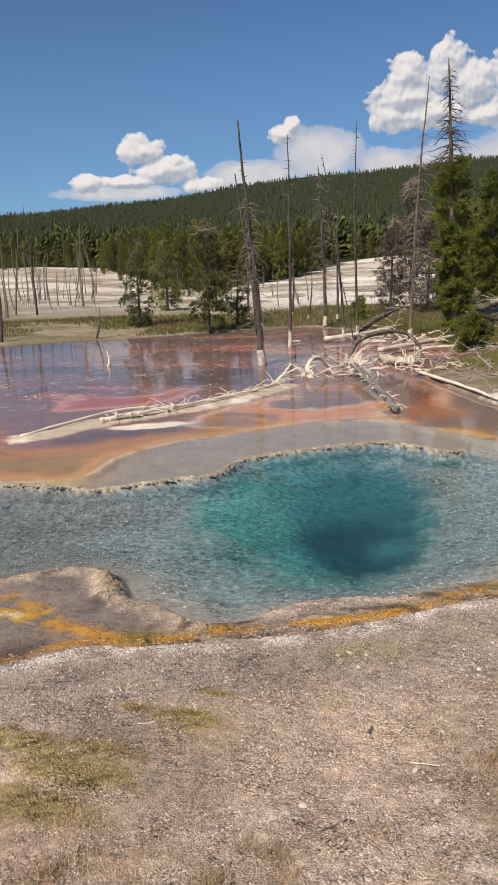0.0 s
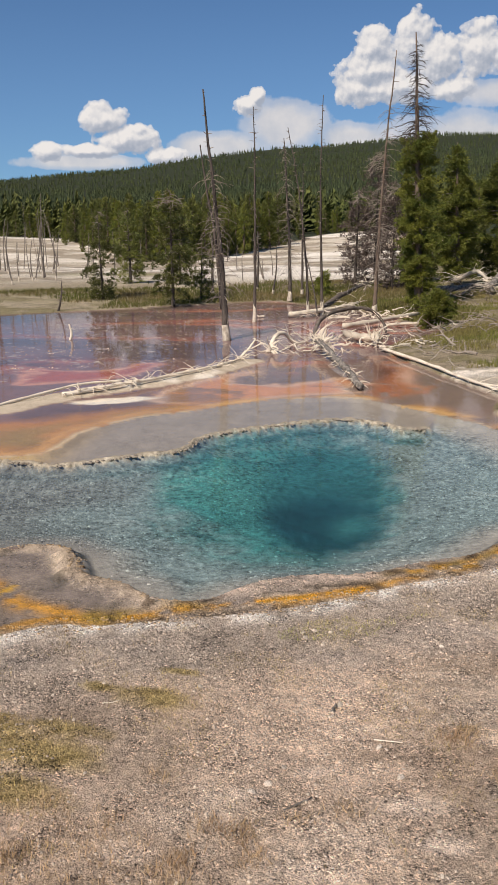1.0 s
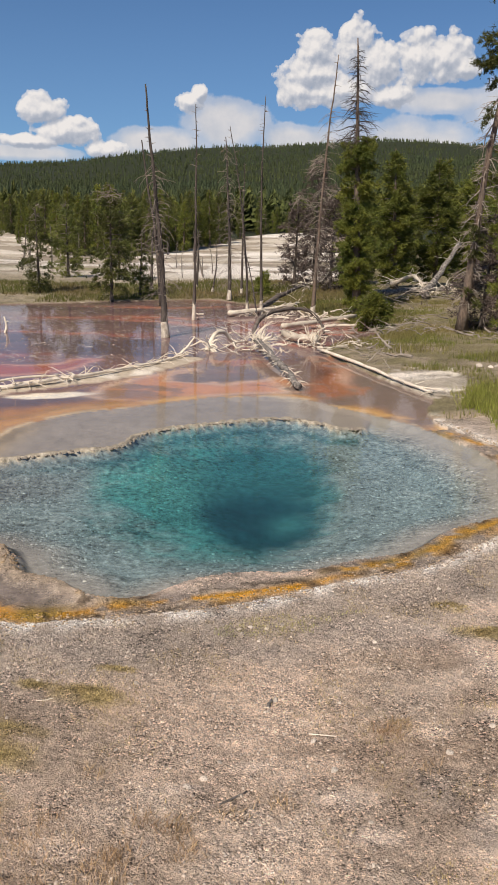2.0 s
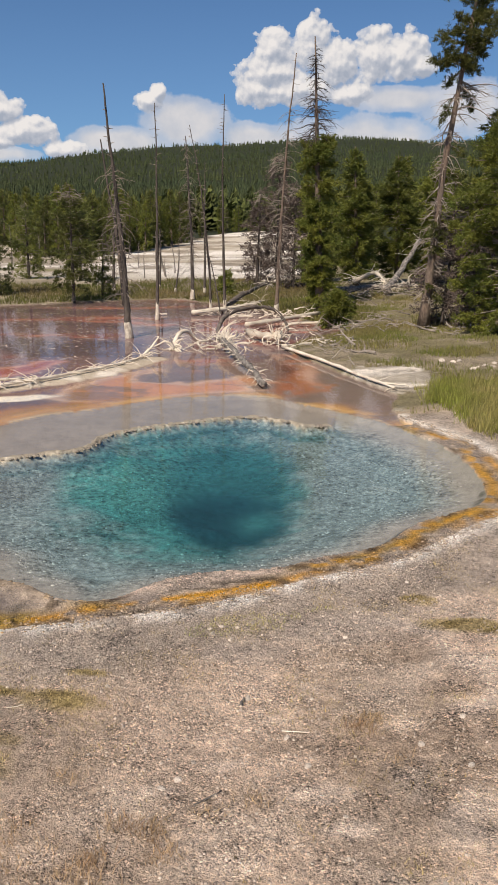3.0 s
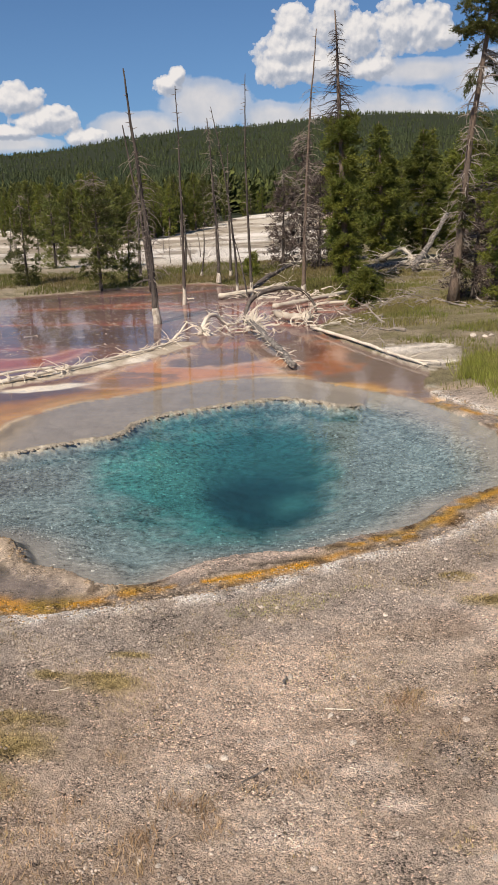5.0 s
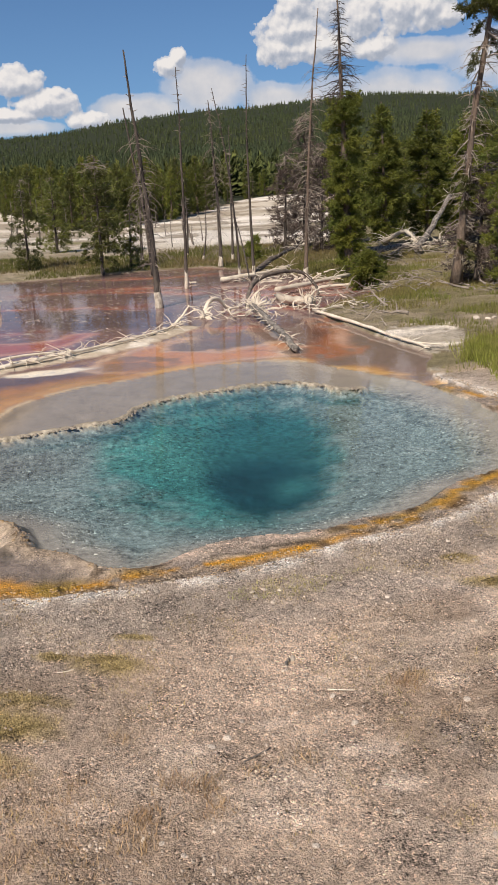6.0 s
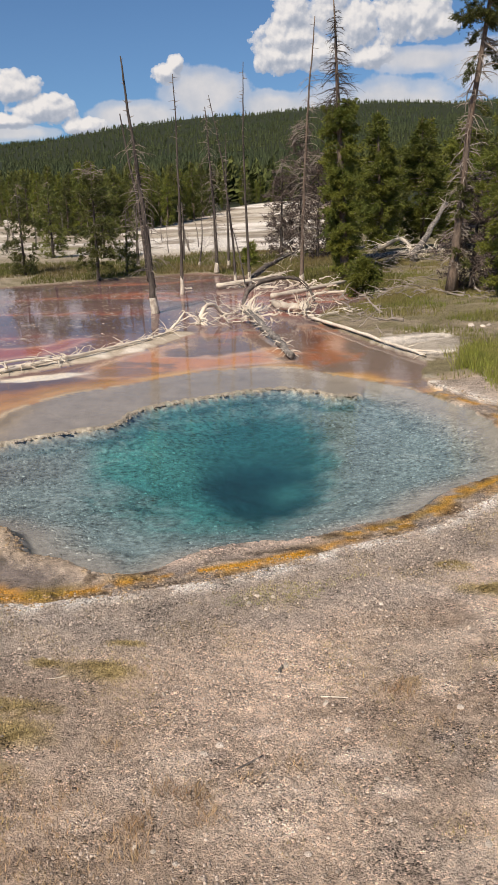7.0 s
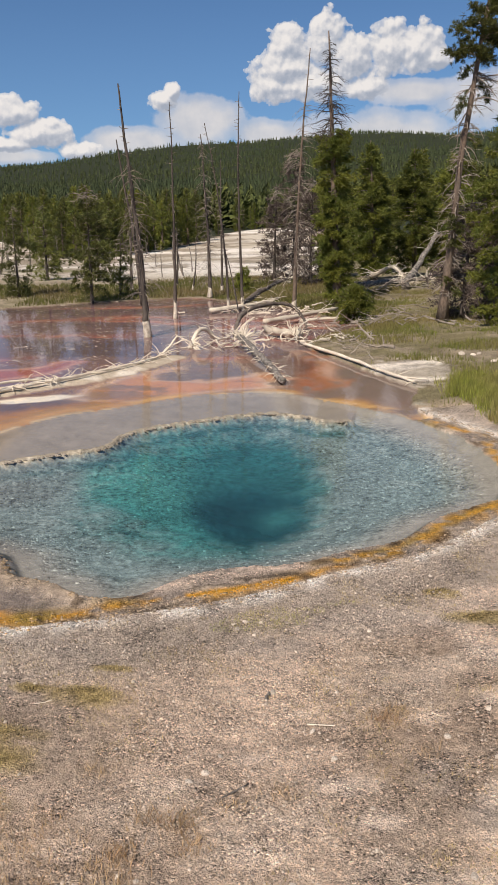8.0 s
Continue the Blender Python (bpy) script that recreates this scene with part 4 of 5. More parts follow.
def needle_tufts(centres, dirs, rng, blades=9, length=0.10, width=0.012):
    """Bundles of thin pointed needles round each centre."""
    c = np.repeat(centres, blades, 0)
    c = c + rng.normal(0, length * 0.24, c.shape)
    d = np.repeat(dirs, blades, 0) * 0.7 + rng.normal(0, 0.62, (len(c), 3))
    d /= np.linalg.norm(d, axis=1, keepdims=True)
    side = np.cross(d, rng.normal(0, 1, d.shape))
    side /= np.linalg.norm(side, axis=1, keepdims=True) + 1e-9
    ln = (length * rng.uniform(0.6, 1.3, len(c)))[:, None]
    w = (width * rng.uniform(0.7, 1.4, len(c)))[:, None]
    out = np.empty((len(c), 3, 3))
    out[:, 0], out[:, 1], out[:, 2] = c - side * w, c + side * w, c + d * ln
    return out.reshape(-1, 3)


def pine(name, base, top, r0, spread, label, seed=0, bare_top=0.0, bare_foot=0.12, needle=None, bark=None, whorl=0.16, tuft=0.11, fill=1.0, lean_bow=0.0, top_tufts=0.1, bare_mat=None, sparse=0.0, category="pine tree", blades=12, steps=6, sides=4, dead_spread=0.0, single_limbs=16):
    """A living lodgepole: tapered trunk, whorled limbs, crown of many needle bundles; its top may be dead."""
    rng = np.random.default_rng(seed)
    base = np.array(base, float)
    base[2] -= 0.15
    ob = empty_thing(name, base, label, category, "pines")
    line = bent_line((0, 0, 0), np.array(top, float) - base, lean_bow, 22, rng, 0.02)
    s = np.linspace(0, 1, 22)
    h = np.linalg.norm(line[-1])
    mesh_object("trunk", *tube(line, r0 * (1 - 0.88 * s) * (1 + 0.35 * np.exp(-s * 24)), 9, 0.22, rng), bark or BARK_BROWN, ob, True)
    green, bare, cen, dirs = [], [], [], []
    f = min(bare_foot * 0.5, 0.06)
    while f < 0.985:
        c0 = np.array([np.interp(f, s, line[:, a]) for a in range(3)])
        alive = bare_foot < f < 1 - bare_top
        reach = spread * (min(1.0, (1 - f) * 2.2) ** 0.8) * (0.6 + 0.4 * min(1, f / 0.25))
        if not alive and f < 0.5:
            reach *= 0.6
        if f > 1 - bare_top:
            reach = (dead_spread or spread * 0.95) * ((1 - f) / max(bare_top, 0.1)) ** 0.7
        for _ in range(rng.integers(4, 7)):
            if rng.random() < sparse:
                continue
            a = rng.uniform(0, 2 * np.pi)
            ln = reach * rng.uniform(0.55, 1.15)
            if ln < 0.03:
                continue
            rise = (0.55 * f if alive else 0.25) + rng.uniform(-0.3, 0.25)
            c0 = c0 + (line[-1] / h) * rng.normal(0, whorl * 0.3)
            v, p = limb(c0, (math.cos(a), math.sin(a), rise), ln, 0.004 + (0.012 if alive else 0.018) * ln, 0.5 if alive else 1.4, rng, steps, sides, 0.2 if alive else 0.45)
            (green if alive else bare).append(v)
            if alive or rng.random() < top_tufts:
                count = max(2, int(ln / tuft * 2.6 * fill))
                at = rng.uniform(0.25, 1.0, count) ** 0.8 * steps
                k = np.minimum(at.astype(int), steps - 1)
                q = p[k] + (p[k + 1] - p[k]) * (at - k)[:, None]
                cen.append(q + rng.normal(0, 0.055, q.shape) * np.array([1, 1, 0.8]) * min(1.0, ln * 2 + 0.3))
                dd = p[k + 1] - p[k]
                dirs.append(dd / np.linalg.norm(dd, axis=1, keepdims=True) + np.array([0, 0, 0.35]))
            elif ln > 0.15:
                for _ in range(6 if f > 0.5 else 4):
                    i = rng.integers(1, steps)
                    a2 = a + rng.uniform(-1.2, 1.2)
                    bare.append(limb(p[i], (math.cos(a2), math.sin(a2), rng.uniform(-0.3, 0.4)), ln * rng.uniform(0.25, 0.6), 0.005, 0.4, rng, 3, 3)[0])
        f += whorl / h * rng.uniform(0.7, 1.3)
    if green:
        tagged(mesh_object("branchwork", *joined(green), TWIG, ob), kind="stuff")
    if bare:
        for v, fc in bare[:single_limbs]:
            mesh_object("dead_limb", v, fc, bare_mat or TWIG, ob)
        if len(bare) > single_limbs:
            tagged(mesh_object("dead_branchwork", *joined(bare[single_limbs:]), bare_mat or TWIG, ob), kind="stuff")
    if cen:
        crown = tri_object("crown", needle_tufts(np.concatenate(cen), np.concatenate(dirs), rng, blades, tuft, tuft * 0.10), needle or NEEDLE, ob)
        tagged(crown, kind="stuff")
    return ob


# dead trees standing in and round the runoff
snag("dead_tree", (-2.53, 16.25, 0.0), (-2.87, 16.25, 4.73), 0.068, "tall leaning grey dead pine with bleached foot in shallow water", 120, 0.6, 0.02, 0.5, 0.15, 0.72, 3, 1.2, twin=((-2.64, 16.5, 0.6), (-3.02, 16.6, 3.78), 0.045))
snag("dead_tree", (-2.38, 19.83, 0.0), (-2.34, 19.83, 4.92), 0.044, "slim straight grey dead pine with bleached foot", 26, 0.18, 0.02, 0.38, 0.2, 0.95, 4)
snag("dead_tree", (-1.96, 25.57, 0.1), (-2.12, 25.57, 4.85), 0.062, "dead pine hung with drooping brittle twigs", 190, 0.62, 0.05, 0.25, 0.08, 0.95, 5, 1.5)
snag("dead_tree", (-1.2, 21.92, 0.0), (-1.71, 21.92, 4.71), 0.038, "thin dead pine leaning over fallen branches", 34, 0.2, 0.12, 0.35, 0.25, 0.95, 6)
snag("dead_tree", (-0.8, 21.6, 0.0), (-0.8, 21.6, 5.39), 0.042, "thin curved dead pine with hooked tip", 30, 0.2, -0.05, 0.35, 0.2, 0.98, 7)
snag("dead_tree", (-1.67, 27.2, 0.2), (-1.64, 27.2, 4.27), 0.045, "thin straight dead pine at the meadow edge", 20, 0.2, 0.0, 0.2, 0.2, 0.95, 8)
snag("dead_tree", (0.56, 21.8, 0.1), (0.97, 21.8, 6.37), 0.055, "tall leaning brown dead pine beside the log jam", 130, 0.7, -0.06, 0.2, 0.1, 0.8, 9, 1.3, BARK_BROWN, twig_mat=TWIG_PALE)
snag("dead_tree", (-11.06, 21.95, 0.0), (-10.95, 21.95, 1.53), 0.06, "short broken grey snag at the far shore", 14, 0.2, 0.02, 0.0, 0.3, 0.95, 10)
snag("dead_tree", (-14.0, 31.1, 0.1), (-14.2, 31.1, 4.6), 0.05, "tall forked grey snag on the white flat", 26, 0.3, 0.05, 0.2, 0.3, 0.9, 11, twin=((-14.05, 31.1, 1.6), (-13.75, 31.1, 4.4), 0.03))
snag("dead_tree", (-8.53, 22.89, 0.0), (-8.35, 22.89, 0.95), 0.035, "thin bent dead sapling at the water's edge", 5, 0.2, 0.06, 0.0, 0.3, 0.95, 12)
snag("dead_tree", (-2.7, 27.6, 0.2), (-2.55, 27.6, 1.75), 0.035, "small dead sapling in the meadow grass", 16, 0.25, 0.05, 0.15, 0.3, 0.95, 13)
snag("dead_tree", (-3.4, 29.0, 0.2), (-3.35, 29.0, 2.2), 0.05, "small dead sapling in the meadow grass", 22, 0.3, 0.05, 0.15, 0.3, 0.95, 14)
snag("dead_tree", (-0.9, 21.3, 0.0), (-1.35, 22.5, 1.75), 0.025, "thin dead pole propped against a snag", 8, 0.2, 0.04, 0.0, 0.2, 0.95, 15)
snag("dead_tree", (-4.75, 27.5, 0.2), (-4.65, 27.5, 2.4), 0.06, "dark dead sapling beside the young pines", 40, 0.4, 0.0, 0.1, 0.2, 0.95, 16)

# weathered snags far out on the white flat
far_rng = np.random.default_rng(40)
clump = np.array([-25.9, -24.4, -23.4, -22.3, -21.3, -20.2])
fa = np.radians(np.where(np.arange(64) < 30, clump[np.arange(64) % 6] + far_rng.normal(0, 0.7, 64), far_rng.uniform(-31, -3, 64)))
fd = np.where(np.arange(64) < 30, 36 + 5 * (np.arange(64) % 6 % 3) + far_rng.normal(0, 2.5, 64), far_rng.uniform(33, 58, 64))
fx, fy = fd * np.sin(fa), fd * np.cos(fa)
for k, (x, y, z) in enumerate(zip(fx, fy, height_at(fx, fy))):
    h = far_rng.uniform(1.6, 4.0) if k < 30 else far_rng.uniform(0.8, 2.2)
    snag("dead_tree", (x, y, z), (x + far_rng.normal(0, 0.09) * h, y, z + h), far_rng.uniform(0.02, 0.045), "weathered grey snag on the white sinter flat", 16, 0.3, far_rng.normal(0, 0.06), 0.25 if k % 2 else 0.0, 0.3, 0.97, 100 + k, branches=0, stubs=8, bark=FLAT_SNAG)

# living and half-dead pines near the water
pine("pine_tree", (1.69, 21.5, 0.2), (1.40, 21.5, 6.69), 0.12, 0.50, "tall green pine with a bare dead top", 21, 0.36, 0.05, whorl=0.10, fill=1.5, top_tufts=0.0, bare_mat=TWIG_DARK, tuft=0.075, blades=16, dead_spread=0.68)
pine("pine_tree", (3.5, 16.9, 0.35), (4.4, 16.9, 8.2), 0.095, 0.8, "large leaning pine, bare below, tufted green at the top", 22, 0.0, 0.60, NEEDLE_DARK, whorl=0.15, lean_bow=-0.12, fill=1.3, sparse=0.1, bare_mat=TWIG_PALE, tuft=0.07, blades=18)
pine("pine_tree", (3.46, 28.2, 0.5), (3.24, 28.2, 4.85), 0.10, 0.85, "bushy green pine behind the fallen logs", 23, 0.0, 0.05, whorl=0.12, fill=1.2, tuft=0.13)
pine("pine_tree", (5.14, 30.1, 0.6), (5.0, 30.1, 4.74), 0.10, 0.95, "cone-shaped green pine behind the fallen logs", 24, 0.0, 0.05, whorl=0.12, fill=1.2, tuft=0.13)
pine("pine_tree", (2.5, 31.0, 0.5), (2.4, 31.0, 4.2), 0.10, 0.9, "bushy green pine behind the fallen logs", 25, 0.0, 0.05, NEEDLE_DARK, whorl=0.13, fill=1.1, tuft=0.14)
pine("pine_tree", (4.2, 33.5, 0.7), (4.1, 33.5, 4.0), 0.10, 1.1, "bushy green pine behind the fallen logs", 26, 0.0, 0.05, NEEDLE_DARK, whorl=0.13, fill=1.1, tuft=0.14)
pine("pine_tree", (6.6, 31.0, 0.7), (6.6, 31.0, 4.6), 0.10, 1.1, "broad green pine at the wood's edge", 27, 0.0, 0.05, whorl=0.13, fill=1.1, tuft=0.14)
pine("pine_tree", (4.75, 15.6, 0.35), (4.7, 15.6, 4.6), 0.11, 1.15, "dense dark pine at the edge of the meadow", 28, 0.0, 0.04, NEEDLE, whorl=0.12, fill=1.2, tuft=0.075, blades=15)
pine("pine_tree", (5.6, 18.5, 0.4), (5.6, 18.5, 5.4), 0.12, 1.2, "dense dark pine at the edge of the meadow", 29, 0.0, 0.04, NEEDLE_DARK, whorl=0.15, fill=1.1, tuft=0.13)
pine("pine_tree", (-5.47, 24.6, 0.0), (-5.44, 24.6, 3.41), 0.055, 0.72, "scruffy young pine with bleached foot at the far shore", 30, 0.12, 0.12, NEEDLE_DARK, BARK_GREY, 0.15, 0.10, 0.75, sparse=0.15)
pine("pine_tree", (-7.98, 25.6, 0.0), (-8.0, 25.6, 2.76), 0.05, 0.55, "scruffy young pine among dead stems", 31, 0.10, 0.10, NEEDLE_DARK, BARK_GREY, 0.15, 0.10, 0.7, sparse=0.2)
pine("pine_tree", (-4.9, 26.2, 0.1), (-4.8, 26.2, 2.1), 0.045, 0.5, "scruffy half-dead young pine", 32, 0.3, 0.1, NEEDLE_DARK, BARK_GREY, 0.14, 0.10, 0.6, sparse=0.3)
pine("pine_tree", (-6.6, 31.0, 0.2), (-6.5, 31.0, 3.4), 0.06, 0.8, "young pine on the white flat", 33, 0.05, 0.1, NEEDLE_DARK, BARK_GREY, 0.16, 0.12, 0.8, sparse=0.15)
pine("pine_tree", (-8.8, 32.0, 0.2), (-8.8, 32.0, 3.2), 0.06, 0.7, "young pine on the white flat", 34, 0.05, 0.1, NEEDLE_DARK, BARK_GREY, 0.16, 0.12, 0.8, sparse=0.15)
pine("bush", (1.82, 18.3, 0.12), (1.82, 18.3, 0.82), 0.03, 0.42, "low green pine bush beside the log jam", 35, 0.0, 0.02, whorl=0.06, fill=1.4, tuft=0.09, category="bush")
pine("bush", (-0.95, 27.0, 0.2), (-0.95, 27.0, 0.85), 0.02, 0.3, "small green pine seedling in meadow grass", 36, 0.0, 0.02, whorl=0.07, fill=1.2, tuft=0.10, category="bush")
for k, (bx, by, hh, sp) in enumerate([(0.05, 29.0, 3.3, 0.75), (0.75, 30.0, 4.6, 0.85), (1.25, 28.0, 3.4, 0.7), (4.05, 17.6, 2.3, 0.75), (4.7, 18.3, 2.7, 0.8), (4.5, 17.0, 1.5, 0.6)]):
    pine("dead_pine", (bx, by, 0.3), (bx + 0.1, by, 0.3 + hh), 0.06, sp, "dense purple-grey dead pine with brittle twigs", 300 + k, 0.12, 0.02, DEAD_NEEDLE, BARK_GREY, 0.11, 0.11, 0.7, sparse=0.1, category="dead tree", blades=6)


# ---- more pines: a few kinds, planted again and again at other sizes and turns ----
grow = np.random.default_rng(57)
KIND_OF_PINE = [pine("pine_tree", (14.0 + 3 * k, 60.0, 0.8), (14.0 + 3 * k + 0.1, 60.0, 6.6), 0.12, (0.95, 1.15, 0.85)[k], "green lodgepole pine in the open wood", 400 + k, 0.0, 0.04, (NEEDLE, NEEDLE_DARK, NEEDLE)[k], whorl=0.20, fill=0.75, tuft=0.24, blades=8, steps=3, sides=3, single_limbs=2) for k in range(3)]
pa = np.concatenate([grow.uniform(6.5, 30, 56), grow.uniform(-19.8, -4.5, 150), grow.uniform(-32, 8, 90), grow.uniform(-27, -18.3, 16)])
pd = np.concatenate([grow.uniform(38, 110, 56), woods_edge(pa[56:206]) * (0.97 + 0.85 * grow.random(150) ** 1.4), woods_edge(pa[206:296]) * grow.uniform(0.97, 1.12, 90), woods_edge(pa[296:]) * grow.uniform(0.72, 1.0, 16)])
pa = np.radians(pa)
px, py = pd * np.sin(pa), pd * np.cos(pa)
for k, (x, y, z) in enumerate(zip(px, py, height_at(px, py))):
    s = grow.uniform(0.6, 1.05) * (0.95 if x > 0 else 0.85) * (0.5 if k >= 296 else 1.0)
    ob = copy_thing(KIND_OF_PINE[k % 3], pose(x, y, z - 0.05, 0, 0, grow.uniform(0, 360)) @ Matrix.Diagonal((s, s, s, 1)))


# ---- woods: far beyond counting ----
def forest(name, rng, count, r_min, r_max, levels, sides, h_range, label, az=(-40, 40), width=0.24, mat=None):
    """Conifers as jagged tiers of boughs, scattered thicker near the front of the slope."""
    r = np.exp(rng.uniform(math.log(r_min), math.log(r_max), count))
    a = np.radians(rng.uniform(az[0], az[1], count))
    x, y = r * np.sin(a), r * np.cos(a)
    z = far_height(x, y)
    clump = fbm2(x / 40, y / 40, 3, 61)
    keep = ((clump > -0.27) | (r > 260)) & (r > np.maximum(woods_edge(np.degrees(a)) * 1.08, 150))
    x, y, z, r = x[keep], y[keep], z[keep], r[keep]
    n = len(x)
    h = rng.uniform(*h_range, n) * (1 + clump[keep] * 0.5) * 1.0
    w = h * width * rng.uniform(0.7, 1.3, n)
    tris = []
    for lv in range(levels):
        lo, hi = 0.06 + 0.86 * lv / levels, min(1.0, 0.06 + 0.86 * (lv + 1) / levels + 0.45 / levels + (0.10 if lv == levels - 1 else 0.03))
        rr = w * (1 - 0.82 * lv / levels) * rng.uniform(0.8, 1.2, n)
        ang = rng.uniform(0, 6.28, n)[:, None] + np.arange(sides) / sides * 2 * np.pi + rng.normal(0, 0.2, (n, sides))
        jag = rng.uniform(0.55, 1.25, (n, sides))
        px, py = x[:, None] + rr[:, None] * jag * np.cos(ang), y[:, None] + rr[:, None] * jag * np.sin(ang)
        pz = z[:, None] + h[:, None] * (lo + rng.normal(0, 0.03, (n, sides)))
        qx, qy = np.roll(px, -1, 1), np.roll(py, -1, 1)
        cx, cy = x + rng.normal(0, 0.1, n) * w, y + rng.normal(0, 0.1, n) * w
        apex = np.stack([np.broadcast_to(cx[:, None], px.shape), np.broadcast_to(cy[:, None], px.shape), np.broadcast_to((z + h * hi)[:, None], px.shape)], -1)
        mid = 0.55 + 0.4 * rng.random((n, sides))
        a_pt = np.stack([px, py, pz], -1)
        b_pt = np.stack([px * (1 - mid) + qx * mid * 0.9 + x[:, None] * mid * 0.1, py * (1 - mid) + qy * mid * 0.9 + y[:, None] * mid * 0.1, pz + h[:, None] * 0.05], -1)
        tris.append(np.stack([a_pt, b_pt, apex], 2).reshape(-1, 3))
    ob = tri_object(name, np.concatenate(tris), mat or FOREST)
    return tagged(ob, label, "forest", kind="stuff")


forest("near_woods", np.random.default_rng(50), 3000, 148, 420, 15, 9, (5.0, 8.5), "dense green lodgepole forest behind the white flat", (-42, 40))
forest("hill_woods", np.random.default_rng(51), 20000, 380, 2700, 3, 6, (6, 9.5), "dark conifer forest covering the long ridge", (-38, 26), 0.22, FOREST_FAR)


# ---- fallen wood ----
def fallen_log(points, r0, label, mat, seed, twigs=0, twig_len=0.35, root=0, name="fallen_log", r_end=0.4):
    """A log lying along plan points (x, y, z), with broken twigs and, where root is given, a splayed root."""
    rng = np.random.default_rng(seed)
    pts = curve_through(points, 5)
    pts = pts + rng.normal(0, r0 * 0.12, pts.shape)
    base = pts[0].copy()
    ob = empty_thing(name, base, label, "dead wood", "fallen wood")
    p = pts - base
    mesh_object("stem", *tube(p, np.linspace(r0, r0 * r_end, len(p)), 9, 0.38, rng), mat, ob, True)
    bits = []
    for _ in range(twigs):
        i = rng.integers(1, len(p))
        a = rng.uniform(0, 2 * np.pi)
        bits.append(limb(p[i], (math.cos(a), math.sin(a), rng.uniform(0.0, 0.8)), twig_len * rng.uniform(0.4, 1.3), 0.009, 0.7, rng, 5, 4, 0.5)[0])
    for v, fc in bits[:12]:
        mesh_object("twig", v, fc, BLEACHED, ob)
    if bits[12:]:
        tagged(mesh_object("twig_mass", *joined(bits[12:]), BLEACHED, ob), kind="stuff")
    bits = []
    for _ in range(root):
        a, t = rng.uniform(0, 2 * np.pi), rng.uniform(-0.1, 0.9)
        from_end = p[-1] + (p[-2] - p[-1]) * rng.uniform(0, 2.2) + rng.normal(0, r0 * 0.9, 3)
        thick = 0.010 + 0.024 * rng.random() ** 2.5
        bits.append(limb(from_end, (math.cos(a), math.sin(a) * 0.6, t), rng.uniform(0.10, 0.42), thick, rng.uniform(-0.3, 1.0), rng, 6, 5, 0.95)[0])
    for v, fc in bits:
        mesh_object("root", v, fc, BLEACHED, ob)
    return ob


fallen_log([(0.12, 10.75, 0.05), (-0.09, 11.95, 0.11), (-0.38, 13.3, 0.16), (-0.62, 14.6, 0.2)], 0.045, "dark wet log with twiggy bleached root end", DARK_LOG, 1, 120, 0.17, 40, r_end=1.45)
fallen_log([(-0.72, 15.3, 0.1), (-0.62, 16.2, 0.42), (-0.1, 16.9, 0.55), (0.35, 17.2, 0.5), (0.62, 17.2, 0.25), (0.7, 17.1, 0.05)], 0.046, "arched dark branch over the log jam", DARK_BRANCH, 2, 10, 0.3, r_end=0.6)
fallen_log([(-0.2, 17.6, 0.12), (0.64, 18.7, 0.14), (1.58, 20.0, 0.16)], 0.062, "thick pale barkless log", DRIFT, 3, 14, 0.25, r_end=0.7)
fallen_log([(-0.13, 16.3, 0.1), (0.2, 15.6, 0.12), (0.5, 15.2, 0.16)], 0.07, "pale log with a splayed root wad", DRIFT, 4, 8, 0.3, 34, r_end=1.3)
fallen_log([(-1.05, 15.1, 0.02), (-1.2, 14.9, 0.26), (-1.32, 14.7, 0.30), (-1.42, 14.5, 0.18), (-1.48, 14.4, 0.0)], 0.034, "hooked bleached root standing in water", DRIFT, 5, 14, 0.2, 22, r_end=1.3)
fallen_log([(-0.86, 21.6, 0.1), (-0.36, 22.8, 0.4), (0.47, 24.0, 0.7)], 0.09, "dark raised log at the back of the jam", DARK_BRANCH, 6, 16, 0.4, 14)
fallen_log([(-1.6, 20.8, 0.08), (-0.64, 21.8, 0.12), (0.15, 23.0, 0.2)], 0.07, "long pale barkless log", DRIFT, 7, 20, 0.4)
fallen_log([(0.62, 18.3, 0.05), (1.55, 18.6, 0.08), (2.24, 17.98, 0.1)], 0.045, "thin pale log lying along the shore", DRIFT, 8, 12, 0.3)
fallen_log([(0.5, 14.6, 0.05), (1.1, 12.76, 0.07), (1.5, 11.5, 0.07), (1.86, 10.5, 0.06)], 0.032, "long white barkless log along the bank", DRIFT, 9, 6, 0.22, r_end=0.5)
fallen_log([(1.6, 11.2, 0.06), (1.75, 10.8, 0.08), (2.0, 10.5, 0.1)], 0.02, "forked bleached branch at the log's tip", BLEACHED, 10, 6, 0.25)
fallen_log([(-4.44, 9.11, 0.03), (-4.05, 9.9, 0.07), (-3.68, 10.6, 0.09), (-3.2, 10.95, 0.08)], 0.022, "long smooth white log on the sand bar", BLEACHED, 11, 0, r_end=0.7)
fallen_log([(-3.75, 10.05, 0.05), (-3.2, 10.6, 0.08), (-2.75, 11.2, 0.08), (-2.1, 12.4, 0.07), (-1.75, 13.4, 0.06)], 0.034, "twiggy pale log half sunk on the bar", BLEACHED, 12, 120, 0.26, r_end=0.4)
fallen_log([(-1.9, 13.3, 0.03), (-1.75, 13.5, 0.16), (-1.62, 13.6, 0.34)], 0.03, "forked bleached branch upright in water", BLEACHED, 13, 5, 0.3)
fallen_log([(3.9, 24.5, 0.4), (4.6, 26.0, 1.0), (5.4, 27.5, 1.9)], 0.11, "grey trunk leaning out of the brush", DARK_LOG, 14, 14, 0.6, r_end=0.6)
